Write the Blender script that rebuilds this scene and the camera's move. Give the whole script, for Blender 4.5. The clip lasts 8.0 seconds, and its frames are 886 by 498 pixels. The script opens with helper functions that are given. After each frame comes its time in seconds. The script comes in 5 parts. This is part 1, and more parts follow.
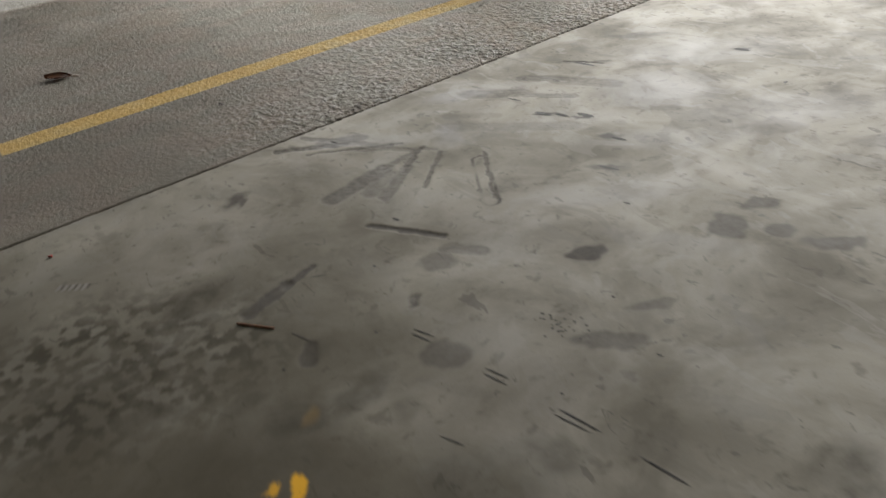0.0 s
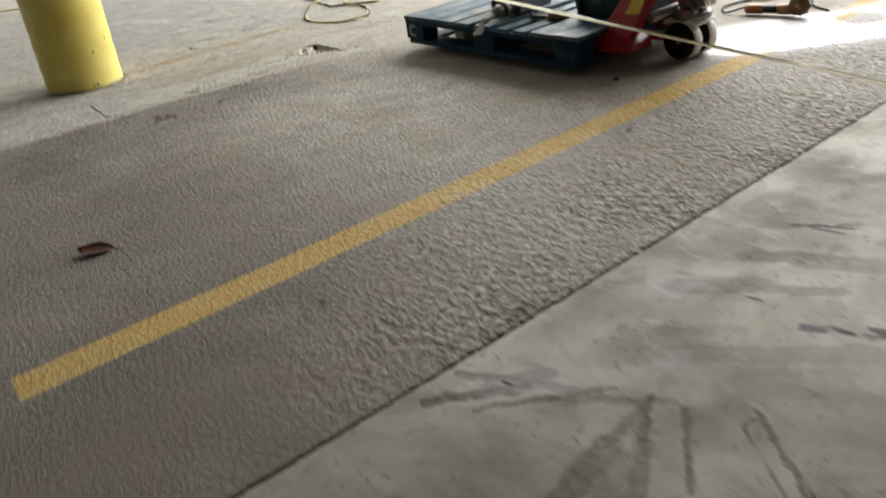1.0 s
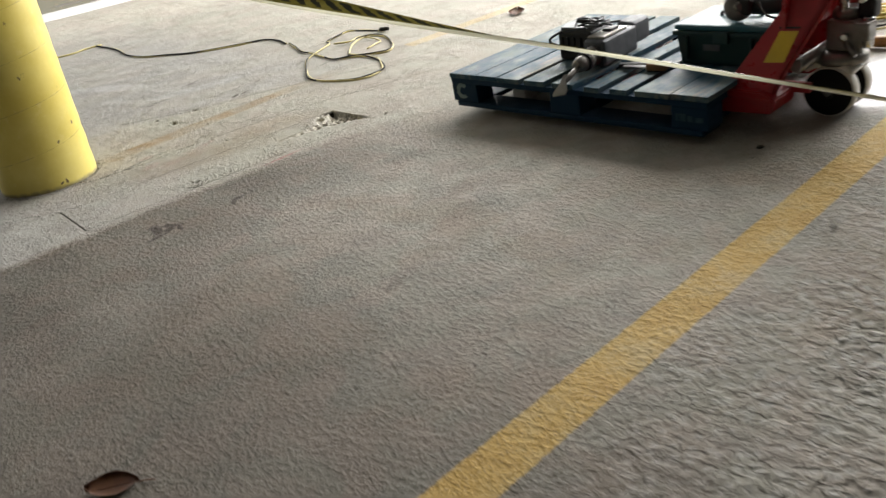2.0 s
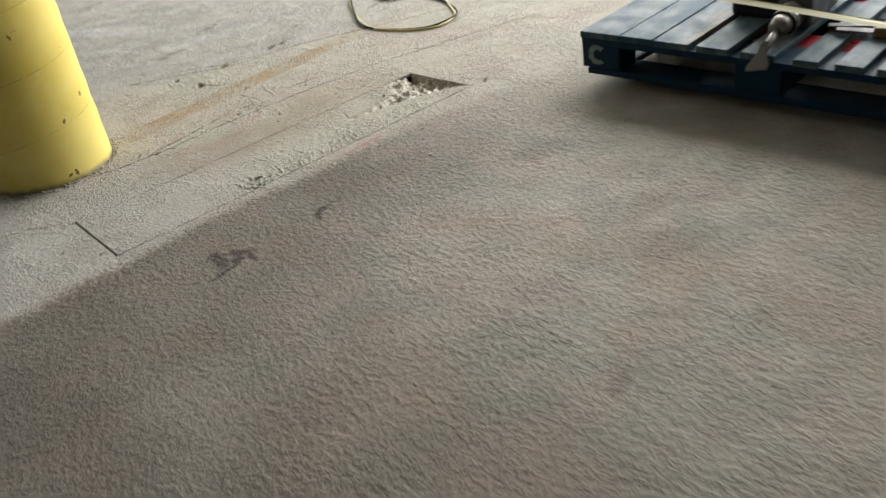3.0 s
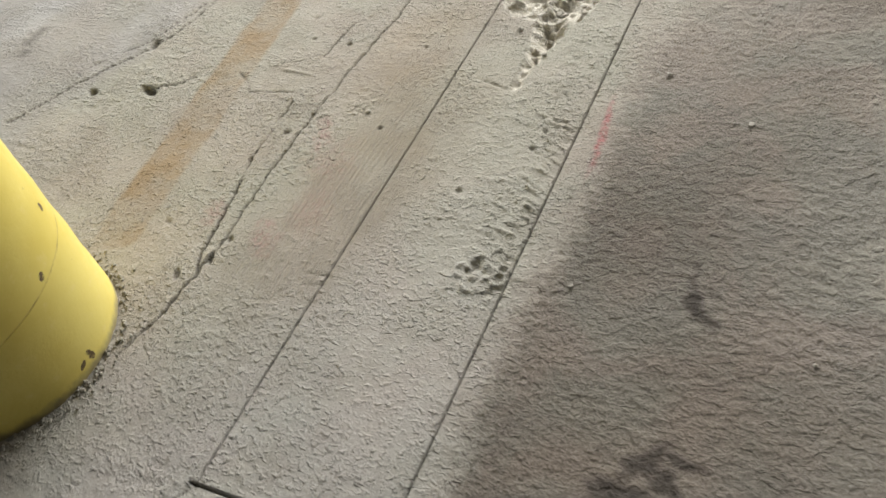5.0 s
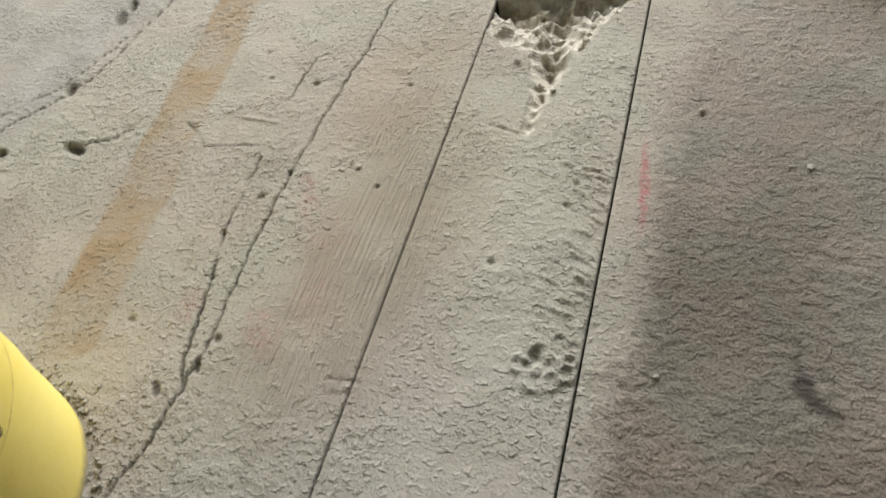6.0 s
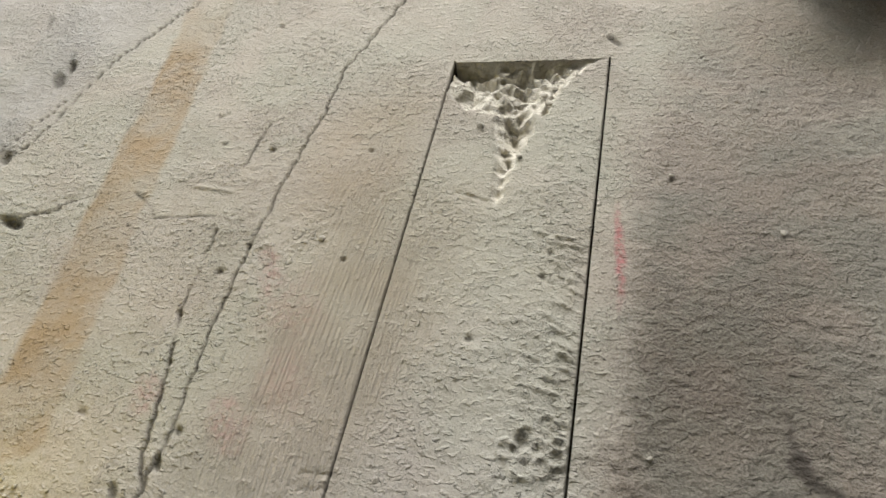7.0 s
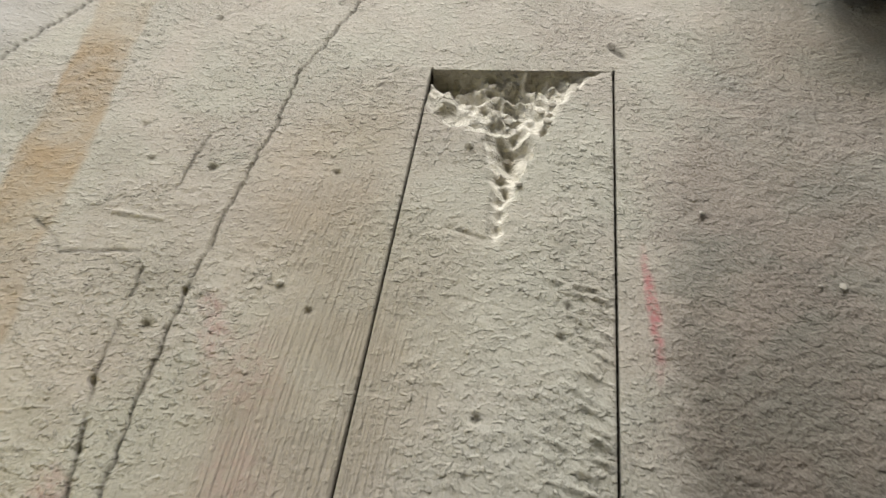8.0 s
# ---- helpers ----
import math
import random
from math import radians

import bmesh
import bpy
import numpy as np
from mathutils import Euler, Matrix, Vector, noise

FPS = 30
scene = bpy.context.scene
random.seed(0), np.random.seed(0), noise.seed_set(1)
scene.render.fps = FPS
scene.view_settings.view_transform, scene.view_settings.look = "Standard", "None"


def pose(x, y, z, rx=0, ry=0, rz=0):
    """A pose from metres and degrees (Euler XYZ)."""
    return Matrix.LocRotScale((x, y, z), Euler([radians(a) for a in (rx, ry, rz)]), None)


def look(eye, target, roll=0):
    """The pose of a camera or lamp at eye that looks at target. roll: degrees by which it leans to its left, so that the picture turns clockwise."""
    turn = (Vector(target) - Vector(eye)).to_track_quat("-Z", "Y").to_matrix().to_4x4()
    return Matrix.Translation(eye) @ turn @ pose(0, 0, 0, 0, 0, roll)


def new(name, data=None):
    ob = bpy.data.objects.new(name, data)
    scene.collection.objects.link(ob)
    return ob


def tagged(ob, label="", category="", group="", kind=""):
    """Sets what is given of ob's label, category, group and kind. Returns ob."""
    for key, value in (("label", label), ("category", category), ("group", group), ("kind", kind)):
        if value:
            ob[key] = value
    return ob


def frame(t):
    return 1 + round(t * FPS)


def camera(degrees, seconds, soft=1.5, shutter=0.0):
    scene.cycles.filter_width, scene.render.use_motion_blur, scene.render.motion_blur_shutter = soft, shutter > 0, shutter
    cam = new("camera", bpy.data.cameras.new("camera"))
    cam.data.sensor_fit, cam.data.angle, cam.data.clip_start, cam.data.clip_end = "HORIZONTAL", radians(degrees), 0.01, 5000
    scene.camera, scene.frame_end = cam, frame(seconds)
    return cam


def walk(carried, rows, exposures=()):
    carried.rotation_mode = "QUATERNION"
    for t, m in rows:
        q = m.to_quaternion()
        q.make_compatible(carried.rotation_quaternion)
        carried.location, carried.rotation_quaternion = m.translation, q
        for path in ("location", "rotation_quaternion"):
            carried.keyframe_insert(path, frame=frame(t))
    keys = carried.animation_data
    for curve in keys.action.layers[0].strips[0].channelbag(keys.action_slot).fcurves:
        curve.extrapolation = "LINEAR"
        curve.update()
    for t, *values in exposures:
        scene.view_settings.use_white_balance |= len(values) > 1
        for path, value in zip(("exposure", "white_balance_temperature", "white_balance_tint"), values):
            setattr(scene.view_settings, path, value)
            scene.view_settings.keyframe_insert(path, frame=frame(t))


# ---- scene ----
cam = camera(55.4, 8.0, shutter=0.3)
PATH = [
    (0, (-2.4058, -5.27, 1.073), (-1.4686, -3.8354, 0.041), -5.7),
    (0.5, (-2.2868, -4.7685, 1.077), (-1.3381, -3.3425, 0.045), -7.1),
    (1, (-2.1612, -4.1972, 1.1), (-1.2192, -2.6877, 0.187), -7.8),
    (1.5, (-2.0802, -3.6757, 1.138), (-1.0655, -2.174, 0.29), -10.2),
    (1.7, (-2.0367, -3.4526, 1.096), (-0.995, -1.9723, 0.244), -9.9),
    (2.8, (-1.8973, -2.3233, 1.106), (-0.8655, -0.9376, 0.1), -10.2),
    (3, (-1.846, -2.1247, 1.085), (-0.8195, -0.7648, 0.036), -9.6),
    (3.5, (-1.7717, -1.6178, 1.079), (-0.737, -0.3305, -0.049), -9.9),
    (4, (-1.7468, -1.1735, 1.08), (-0.6501, -0.0235, -0.134), -13.5),
    (4.5, (-1.6696, -0.764, 1.037), (-0.5821, 0.2654, -0.29), -16.7),
    (4.7, (-1.6498, -0.6328, 1.025), (-0.5541, 0.323, -0.348), -17.7),
    (5.8, (-1.4952, -0.1591, 0.97), (-0.3187, 0.44, -0.532), -14.2),
    (6, (-1.4667, -0.1316, 0.982), (-0.2718, 0.4376, -0.517), -13.6),
    (6.5, (-1.4224, -0.0878, 0.987), (-0.1671, 0.4092, -0.488), -11.8),
    (7, (-1.4104, -0.0494, 0.987), (-0.1062, 0.367, -0.471), -9.2),
    (7.5, (-1.3748, 0.0389, 0.961), (-0.0225, 0.3396, -0.482), -5.5),
    (8, (-1.2166, 0.1169, 0.836), (0.1396, 0.3192, -0.62), -1.5),
]
walk(cam, [(t, look(eye, target, roll)) for t, eye, target, roll in PATH])

# ---------------------------------------------------------------- light
OPEN_X, OPEN_Y, CEIL = 5.4, 6.2, 4.4
world = bpy.data.worlds.new("overcast_sky")
scene.world = world
world.use_nodes = True
wn, wl = world.node_tree.nodes, world.node_tree.links
sky = wn.new("ShaderNodeTexSky")
sky.sky_type = "NISHITA"
sky.sun_disc = False
sky.sun_elevation = radians(60)
sky.sun_rotation = radians(55)
sky.air_density, sky.dust_density = 1.6, 4.0
wn["Background"].inputs["Strength"].default_value = 0.12
wl.new(sky.outputs[0], wn["Background"].inputs["Color"])

sun = new("sun", bpy.data.lights.new("sun", "SUN"))
sun.data.energy, sun.data.angle, sun.data.color = 2.0, radians(12), (1.0, 0.96, 0.9)
sun.matrix_world = look((8.2, 5.7, 17.3), (0, 0, 0))


def opening_light(eye, target, width, height, watts, colour):
    lamp = new("opening_daylight", bpy.data.lights.new("opening_daylight", "AREA"))
    lamp.data.shape, lamp.data.size, lamp.data.size_y = "RECTANGLE", width, height
    lamp.data.energy, lamp.data.color = watts, colour
    lamp.matrix_world = look(eye, target)
    return lamp


opening_light((OPEN_X - 0.1, 1.2, 2.75), (0, 0.6, 0.6), 9.0, 3.2, 1270, (1.0, 0.98, 0.95))
opening_light((0.5, OPEN_Y - 0.1, 2.75), (0.5, 0, 0.6), 11.0, 3.2, 185, (1.0, 0.98, 0.96))


# ---------------------------------------------------------------- helpers
def part(name, bm, mat, parent=None, label="", smooth=False):
    me = bpy.data.meshes.new(name)
    if smooth:
        for f in bm.faces:
            f.smooth = True
    bm.normal_update()
    bm.to_mesh(me)
    bm.free()
    for m in (mat if isinstance(mat, (list, tuple)) else [mat]):
        me.materials.append(m)
    ob = new(name, me)
    ob.parent = parent
    if label:
        ob["label"] = label
    return ob


def thing(name, m, label, category, group="", kind=""):
    ob = new(name)
    ob.matrix_world = m
    return tagged(ob, label, category, group, kind)


def box(lo, hi, bevel=0.003, seg=2, bm=None, m=None):
    """A box from corner to corner with rounded edges."""
    b = bmesh.new()
    bmesh.ops.create_cube(b, size=1)
    lo, hi = Vector(lo), Vector(hi)
    for v in b.verts:
        v.co = Vector(((lo[i] + hi[i]) / 2 + v.co[i] * (hi[i] - lo[i]) for i in range(3)))
    if bevel:
        bmesh.ops.bevel(b, geom=b.edges[:], offset=bevel, segments=seg, affect="EDGES", profile=0.6)
    if m is not None:
        bmesh.ops.transform(b, matrix=m, verts=b.verts[:])
    return merge(bm, b)


def merge(bm, b):
    if bm is None:
        return b
    me = bpy.data.meshes.new("tmp")
    b.to_mesh(me)
    b.free()
    bm.from_mesh(me)
    bpy.data.meshes.remove(me)
    return bm


def prism(points, depth, m, bevel=0.003, bm=None):
    """A flat outline (x, y) made depth thick along z, then placed by m."""
    b = bmesh.new()
    vs = [b.verts.new((x, y, 0)) for x, y in points]
    f = b.faces.new(vs)
    r = bmesh.ops.extrude_face_region(b, geom=[f])
    for v in r["geom"]:
        if isinstance(v, bmesh.types.BMVert):
            v.co.z += depth
    bmesh.ops.recalc_face_normals(b, faces=b.faces[:])
    if bevel:
        bmesh.ops.bevel(b, geom=b.edges[:], offset=bevel, segments=2, affect="EDGES")
    bmesh.ops.transform(b, matrix=m, verts=b.verts[:])
    return merge(bm, b)


def lathe(profile, m, n=24, bm=None):
    """Turns (radius, height) pairs round z, then placed by m."""
    b = bmesh.new()
    rings = []
    for r, z in profile:
        rings.append([b.verts.new((r * math.cos(2 * math.pi * i / n), r * math.sin(2 * math.pi * i / n), z)) for i in range(n)])
    for a, c in zip(rings, rings[1:]):
        for i in range(n):
            b.faces.new((a[i], a[(i + 1) % n], c[(i + 1) % n], c[i]))
    b.faces.new(rings[0][::-1])
    b.faces.new(rings[-1])
    for f in b.faces:
        f.smooth = len(f.verts) == 4
    bmesh.ops.transform(b, matrix=m, verts=b.verts[:])
    return merge(bm, b)


def along(a, b):
    """The pose whose z runs from a to b."""
    a, b = Vector(a), Vector(b)
    return Matrix.Translation(a) @ (b - a).to_track_quat("Z", "Y").to_matrix().to_4x4()


def rod(a, b, r, n=16, bm=None, round_end=0.15):
    h = (Vector(b) - Vector(a)).length
    e = min(r * round_end, h / 3)
    return lathe([(r - e, 0), (r, e), (r, h - e), (r - e, h)], along(a, b), n, bm)


def spline(points, step=0.012):
    """Smooth points through the given ones."""
    p = [Vector(q) for q in points]
    p = [2 * p[0] - p[1]] + p + [2 * p[-1] - p[-2]]
    out = []
    for i in range(1, len(p) - 2):
        a, b, c, d = p[i - 1:i + 3]
        n = max(2, int((c - b).length / step))
        for k in range(n):
            t = k / n
            out.append(0.5 * (2 * b + (c - a) * t + (2 * a - 5 * b + 4 * c - d) * t * t + (3 * b - a - 3 * c + d) * t ** 3))
    out.append(p[-2])
    return out


def cord(points, r, n=7, bm=None, step=0.012):
    """A round cord through points."""
    pts = spline(points, step)
    b = bmesh.new()
    rings = []
    for i, p in enumerate(pts):
        d = (pts[min(i + 1, len(pts) - 1)] - pts[max(i - 1, 0)]).normalized()
        s = d.cross(Vector((0, 0, 1)))
        s = s.normalized() if s.length > 1e-4 else Vector((1, 0, 0))
        u = s.cross(d)
        rings.append([b.verts.new(p + r * (math.cos(2 * math.pi * k / n) * s + math.sin(2 * math.pi * k / n) * u)) for k in range(n)])
    for a, c in zip(rings, rings[1:]):
        for k in range(n):
            f = b.faces.new((a[k], a[(k + 1) % n], c[(k + 1) % n], c[k]))
            f.smooth = True
    b.faces.new(rings[0][::-1])
    b.faces.new(rings[-1])
    return merge(bm, b)


# ---------------------------------------------------------------- materials
class Mat:
    """A node material under construction."""

    def __init__(self, name):
        self.m = bpy.data.materials.new(name)
        self.m.use_nodes = True
        self.t = self.m.node_tree
        self.bsdf = self.t.nodes["Principled BSDF"]
        self.co = self.t.nodes.new("ShaderNodeTexCoord").outputs["Object"]

    def link(self, a, b):
        self.t.links.new(a, b)

    def put(self, socket, v):
        if isinstance(v, bpy.types.NodeSocket):
            self.link(v, socket)
        elif isinstance(v, tuple) and len(v) == 3 and socket.type == "RGBA":
            socket.default_value = (*v, 1)
        elif isinstance(v, float) and socket.type == "RGBA":
            socket.default_value = (v, v, v, 1)
        else:
            socket.default_value = v

    def math(self, op, a, b=0.0, c=None, clamp=False):
        n = self.t.nodes.new("ShaderNodeMath")
        n.operation, n.use_clamp = op, clamp
        self.put(n.inputs[0], a)
        self.put(n.inputs[1], b)
        if c is not None:
            self.put(n.inputs[2], c)
        return n.outputs[0]

    def noise(self, scale, detail=4.0, rough=0.6, stretch=None, distortion=0.0):
        n = self.t.nodes.new("ShaderNodeTexNoise")
        co = self.co
        if stretch:
            mp = self.t.nodes.new("ShaderNodeMapping")
            mp.inputs["Scale"].default_value = stretch
            self.link(co, mp.inputs["Vector"])
            co = mp.outputs[0]
        self.link(co, n.inputs["Vector"])
        n.inputs["Scale"].default_value, n.inputs["Detail"].default_value = scale, detail
        n.inputs["Roughness"].default_value, n.inputs["Distortion"].default_value = rough, distortion
        return n.outputs["Fac"]

    def voronoi(self, scale, feature="F1"):
        n = self.t.nodes.new("ShaderNodeTexVoronoi")
        n.feature = feature
        self.link(self.co, n.inputs["Vector"])
        n.inputs["Scale"].default_value = scale
        return n.outputs["Distance"]

    def ramp(self, v, lo, hi, a=0.0, b=1.0):
        n = self.t.nodes.new("ShaderNodeMapRange")
        n.interpolation_type = "SMOOTHSTEP"
        self.put(n.inputs["Value"], v)
        for k, x in (("From Min", lo), ("From Max", hi), ("To Min", a), ("To Max", b)):
            n.inputs[k].default_value = x
        return n.outputs[0]

    def mix(self, f, a, b, kind="MIX"):
        n = self.t.nodes.new("ShaderNodeMix")
        n.data_type, n.blend_type = "RGBA", kind
        self.put(n.inputs[0], f)
        self.put(n.inputs[6], a)
        self.put(n.inputs[7], b)
        return n.outputs[2]

    def attr(self, name):
        n = self.t.nodes.new("ShaderNodeAttribute")
        n.attribute_name = name
        return n.outputs["Fac"]

    def random(self):
        return self.t.nodes.new("ShaderNodeObjectInfo").outputs["Random"]

    def bump(self, h, strength, dist, normal=None):
        n = self.t.nodes.new("ShaderNodeBump")
        n.inputs["Strength"].default_value, n.inputs["Distance"].default_value = strength, dist
        self.put(n.inputs["Height"], h)
        if normal is not None:
            self.link(normal, n.inputs["Normal"])
        return n.outputs[0]

    def done(self, colour, rough=0.6, metal=0.0, normal=None, spec=0.5):
        self.put(self.bsdf.inputs["Base Color"], colour)
        self.put(self.bsdf.inputs["Roughness"], rough)
        self.put(self.bsdf.inputs["Metallic"], metal)
        self.put(self.bsdf.inputs["Specular IOR Level"], spec)
        if normal is not None:
            self.link(normal, self.bsdf.inputs["Normal"])
        return self.m


def worn(name, colour, dirt, rough=0.5, metal=0.0, scale=14.0, amount=0.5, grain=220.0, relief=0.0006, spec=0.5):
    """Paint, plastic, rubber or metal with dirt, fine grain and uneven gloss."""
    w = Mat(name)
    a = w.noise(scale, 6, 0.65)
    g = w.noise(grain, 3, 0.6)
    c = w.mix(w.math("MULTIPLY", w.ramp(a, 0.42, 0.72), amount), colour, dirt)
    c = w.mix(0.35, c, w.mix(g, tuple(x * 0.6 for x in colour), tuple(min(1, x * 1.3) for x in colour)))
    r = w.ramp(a, 0.3, 0.7, max(0.05, rough - 0.12), min(1, rough + 0.15))
    return w.done(c, r, metal, w.bump(g, 0.5, relief), spec)


def concrete_plain(name, colour):
    w = Mat(name)
    a, g = w.noise(1.3, 7, 0.65), w.noise(60, 5, 0.7)
    c = w.mix(w.ramp(a, 0.3, 0.7), tuple(x * 0.72 for x in colour), colour)
    c = w.mix(0.3, c, w.mix(g, tuple(x * 0.7 for x in colour), tuple(x * 1.25 for x in colour)))
    return w.done(c, 0.85, 0, w.bump(g, 0.5, 0.002))


def floor_material():
    w = Mat("concrete_floor")
    xyz = w.t.nodes.new("ShaderNodeSeparateXYZ")
    w.link(w.co, xyz.inputs[0])
    x, y = xyz.outputs[0], xyz.outputs[1]
    big, mid, fine, grit = w.noise(0.9, 5, 0.6), w.noise(7, 6, 0.65), w.noise(62, 6, 0.7), w.noise(230, 4, 0.7)
    cloud = w.noise(2.6, 7, 0.62, distortion=0.6)
    pale, smooth, dark, tan = w.attr("pale"), w.attr("smooth"), w.attr("dark"), w.attr("tan")
    red, white, fresh, crack, oil = w.attr("red"), w.attr("white"), w.attr("fresh"), w.attr("crack"), w.attr("oil")
    # the three surfaces: worn rough slab, pale strip, power-trowelled slab
    rough_c = w.mix(w.ramp(mid, 0.3, 0.7), (0.262, 0.246, 0.218), (0.39, 0.366, 0.323))
    rough_c = w.mix(w.math("MULTIPLY", w.ramp(w.noise(2.2, 5, 0.6, distortion=0.4), 0.46, 0.64), 0.5), rough_c, (0.27, 0.225, 0.175))
    rough_c = w.mix(w.math("MULTIPLY", w.ramp(w.noise(3.4, 5, 0.6), 0.55, 0.7), 0.4), rough_c, (0.27, 0.265, 0.235))
    rough_c = w.mix(w.math("MULTIPLY", w.attr("brown_tone"), 0.9), rough_c, (0.125, 0.108, 0.09))
    rough_c = w.mix(w.ramp(grit, 0.32, 0.68), w.mix(1.0, rough_c, (0.76, 0.75, 0.73), "MULTIPLY"), w.mix(0.08, rough_c, (0.5, 0.48, 0.43)))
    rough_c = w.mix(1.0, rough_c, w.mix(w.ramp(w.noise(5.5, 5, 0.6, distortion=0.6), 0.38, 0.62), (1.03, 0.98, 0.955), (0.93, 0.955, 0.93)), "MULTIPLY")
    pale_c = w.mix(w.ramp(cloud, 0.3, 0.7), (0.335, 0.31, 0.255), (0.455, 0.43, 0.362))
    pale_c = w.mix(w.ramp(mid, 0.35, 0.7), pale_c, (0.45, 0.43, 0.37))
    pale_c = w.mix(w.math("MULTIPLY", w.ramp(grit, 0.48, 0.34), 0.6), pale_c, (0.2, 0.18, 0.14))
    pale_c = w.mix(w.math("MULTIPLY", w.ramp(grit, 0.57, 0.68), 0.3), pale_c, (0.64, 0.62, 0.55))
    pale_c = w.mix(1.0, pale_c, w.mix(w.ramp(w.noise(3.1, 4, 0.55, distortion=0.5), 0.35, 0.65), (0.755, 0.725, 0.725), (0.72, 0.735, 0.72)), "MULTIPLY")
    veil = w.noise(4.2, 9, 0.66, distortion=0.5)
    sm_c = w.mix(w.ramp(cloud, 0.34, 0.66), (0.215, 0.197, 0.156), (0.405, 0.382, 0.324))
    sm_c = w.mix(w.math("MULTIPLY", w.ramp(veil, 0.5, 0.64), 0.4), sm_c, (0.38, 0.365, 0.325))
    sm_c = w.mix(w.math("MULTIPLY", w.ramp(veil, 0.46, 0.34), 0.4), sm_c, (0.12, 0.11, 0.092))
    sm_c = w.mix(w.math("MULTIPLY", w.ramp(w.noise(21, 7, 0.65, distortion=0.5), 0.44, 0.33), 0.5), sm_c, (0.10, 0.092, 0.075))
    # sharp-edged scuffs, some scraped pale and some left dark
    scuff = w.noise(7.5, 5, 0.55, stretch=(1, 0.55, 1), distortion=0.9)
    fleck = w.noise(19, 4, 0.6, stretch=(1.4, 0.6, 1), distortion=1.1)
    open_side = w.ramp(x, -1.9, -0.3, 0.45, 1.0)
    sm_c = w.mix(w.math("MULTIPLY", w.ramp(scuff, 0.575, 0.60), w.math("MULTIPLY", open_side, 0.3)), sm_c, (0.46, 0.45, 0.42))
    sm_c = w.mix(w.math("MULTIPLY", w.ramp(scuff, 0.405, 0.385), w.math("MULTIPLY", open_side, 0.35)), sm_c, (0.17, 0.162, 0.145))
    sm_c = w.mix(w.math("MULTIPLY", w.ramp(fleck, 0.655, 0.67), 0.6), sm_c, (0.10, 0.095, 0.085))
    sm_c = w.mix(w.math("MULTIPLY", w.ramp(w.noise(95, 2, 0.5), 0.74, 0.76), 0.8), sm_c, (0.06, 0.055, 0.045))
    sm_c = w.mix(w.math("MULTIPLY", w.ramp(w.noise(1.7, 3, 0.5), 0.45, 0.65), 0.5), sm_c, w.mix(1.0, sm_c, (1.0, 0.99, 1.03), "MULTIPLY"))
    sm_c = w.mix(w.math("MULTIPLY", w.ramp(grit, 0.42, 0.32), 0.4), sm_c, (0.13, 0.12, 0.10))
    sm_c = w.mix(w.math("MULTIPLY", w.attr("brown_tone"), 0.88), sm_c, (0.07, 0.059, 0.037))
    pale_c = w.mix(w.math("MULTIPLY", w.attr("grey"), 0.8), pale_c, w.mix(w.ramp(mid, 0.3, 0.7), (0.22, 0.212, 0.195), (0.31, 0.30, 0.28)))
    c = w.mix(pale, rough_c, pale_c)
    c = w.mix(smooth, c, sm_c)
    # pebbly wear of the rough slab: cement paste worn off the stones
    cell = w.voronoi(40)
    peb = w.math("MULTIPLY", w.ramp(cell, 0.6, 0.25), w.attr("pebble"))
    c = w.mix(w.math("MULTIPLY", peb, 0.75), c, (0.44, 0.43, 0.40))
    gaps = w.math("MULTIPLY", w.ramp(cell, 0.5, 0.72), w.attr("pebble"))
    c = w.mix(w.math("MULTIPLY", gaps, w.ramp(mid, 0.4, 0.6, 0.1, 0.5)), c, (0.15, 0.14, 0.12))
    c = w.mix(w.math("MULTIPLY", w.attr("comb"), w.ramp(mid, 0.3, 0.7, 0.75, 0.45)), c, (0.2, 0.176, 0.132))
    # stains
    c = w.mix(w.math("MULTIPLY", tan, w.ramp(mid, 0.35, 0.62, 0.3, 0.98)), c, (0.255, 0.19, 0.115))
    c = w.mix(w.math("MULTIPLY", red, w.ramp(fine, 0.4, 0.6, 0.15, 0.8)), c, (0.33, 0.085, 0.10))
    c = w.mix(w.math("MULTIPLY", dark, w.ramp(fine, 0.3, 0.65, 1.0, 0.8)), c, (0.05, 0.042, 0.035))
    c = w.mix(w.math("MULTIPLY", oil, w.ramp(mid, 0.36, 0.62, 0.45, 1.0)), c, (0.042, 0.035, 0.02))
    c = w.mix(w.math("MULTIPLY", white, w.ramp(mid, 0.3, 0.6, 0.7, 1.0)), c, (0.52, 0.52, 0.54))
    c = w.mix(fresh, c, w.mix(w.ramp(fine, 0.35, 0.65), (0.38, 0.355, 0.29), (0.57, 0.54, 0.47)))
    # two painted parking lines, worn through on the high grains

    def stripe(slope, at, half, lo, hi):
        v = w.math("SUBTRACT", y, w.math("MULTIPLY_ADD", x, slope, at))
        v = w.math("ADD", w.math("ABSOLUTE", v), w.math("MULTIPLY", w.math("SUBTRACT", fine, 0.5), 0.016))
        s = w.ramp(v, half + 0.003, half - 0.003)
        s = w.math("MULTIPLY", s, w.ramp(x, lo - 0.006, lo + 0.006))
        return w.math("MULTIPLY", s, w.ramp(x, hi + 0.1, hi - 0.1))
    l1 = stripe(0.08, -2.011, 0.062, -2.155, 5.5)
    l1 = w.math("MULTIPLY", l1, w.math("SUBTRACT", 1.0, w.math("MULTIPLY", white, 0.75)))
    wear = w.math("MULTIPLY", w.ramp(grit, 0.70, 0.5, 0.35, 1.0), w.ramp(mid, 0.72, 0.45, 0.62, 0.97))
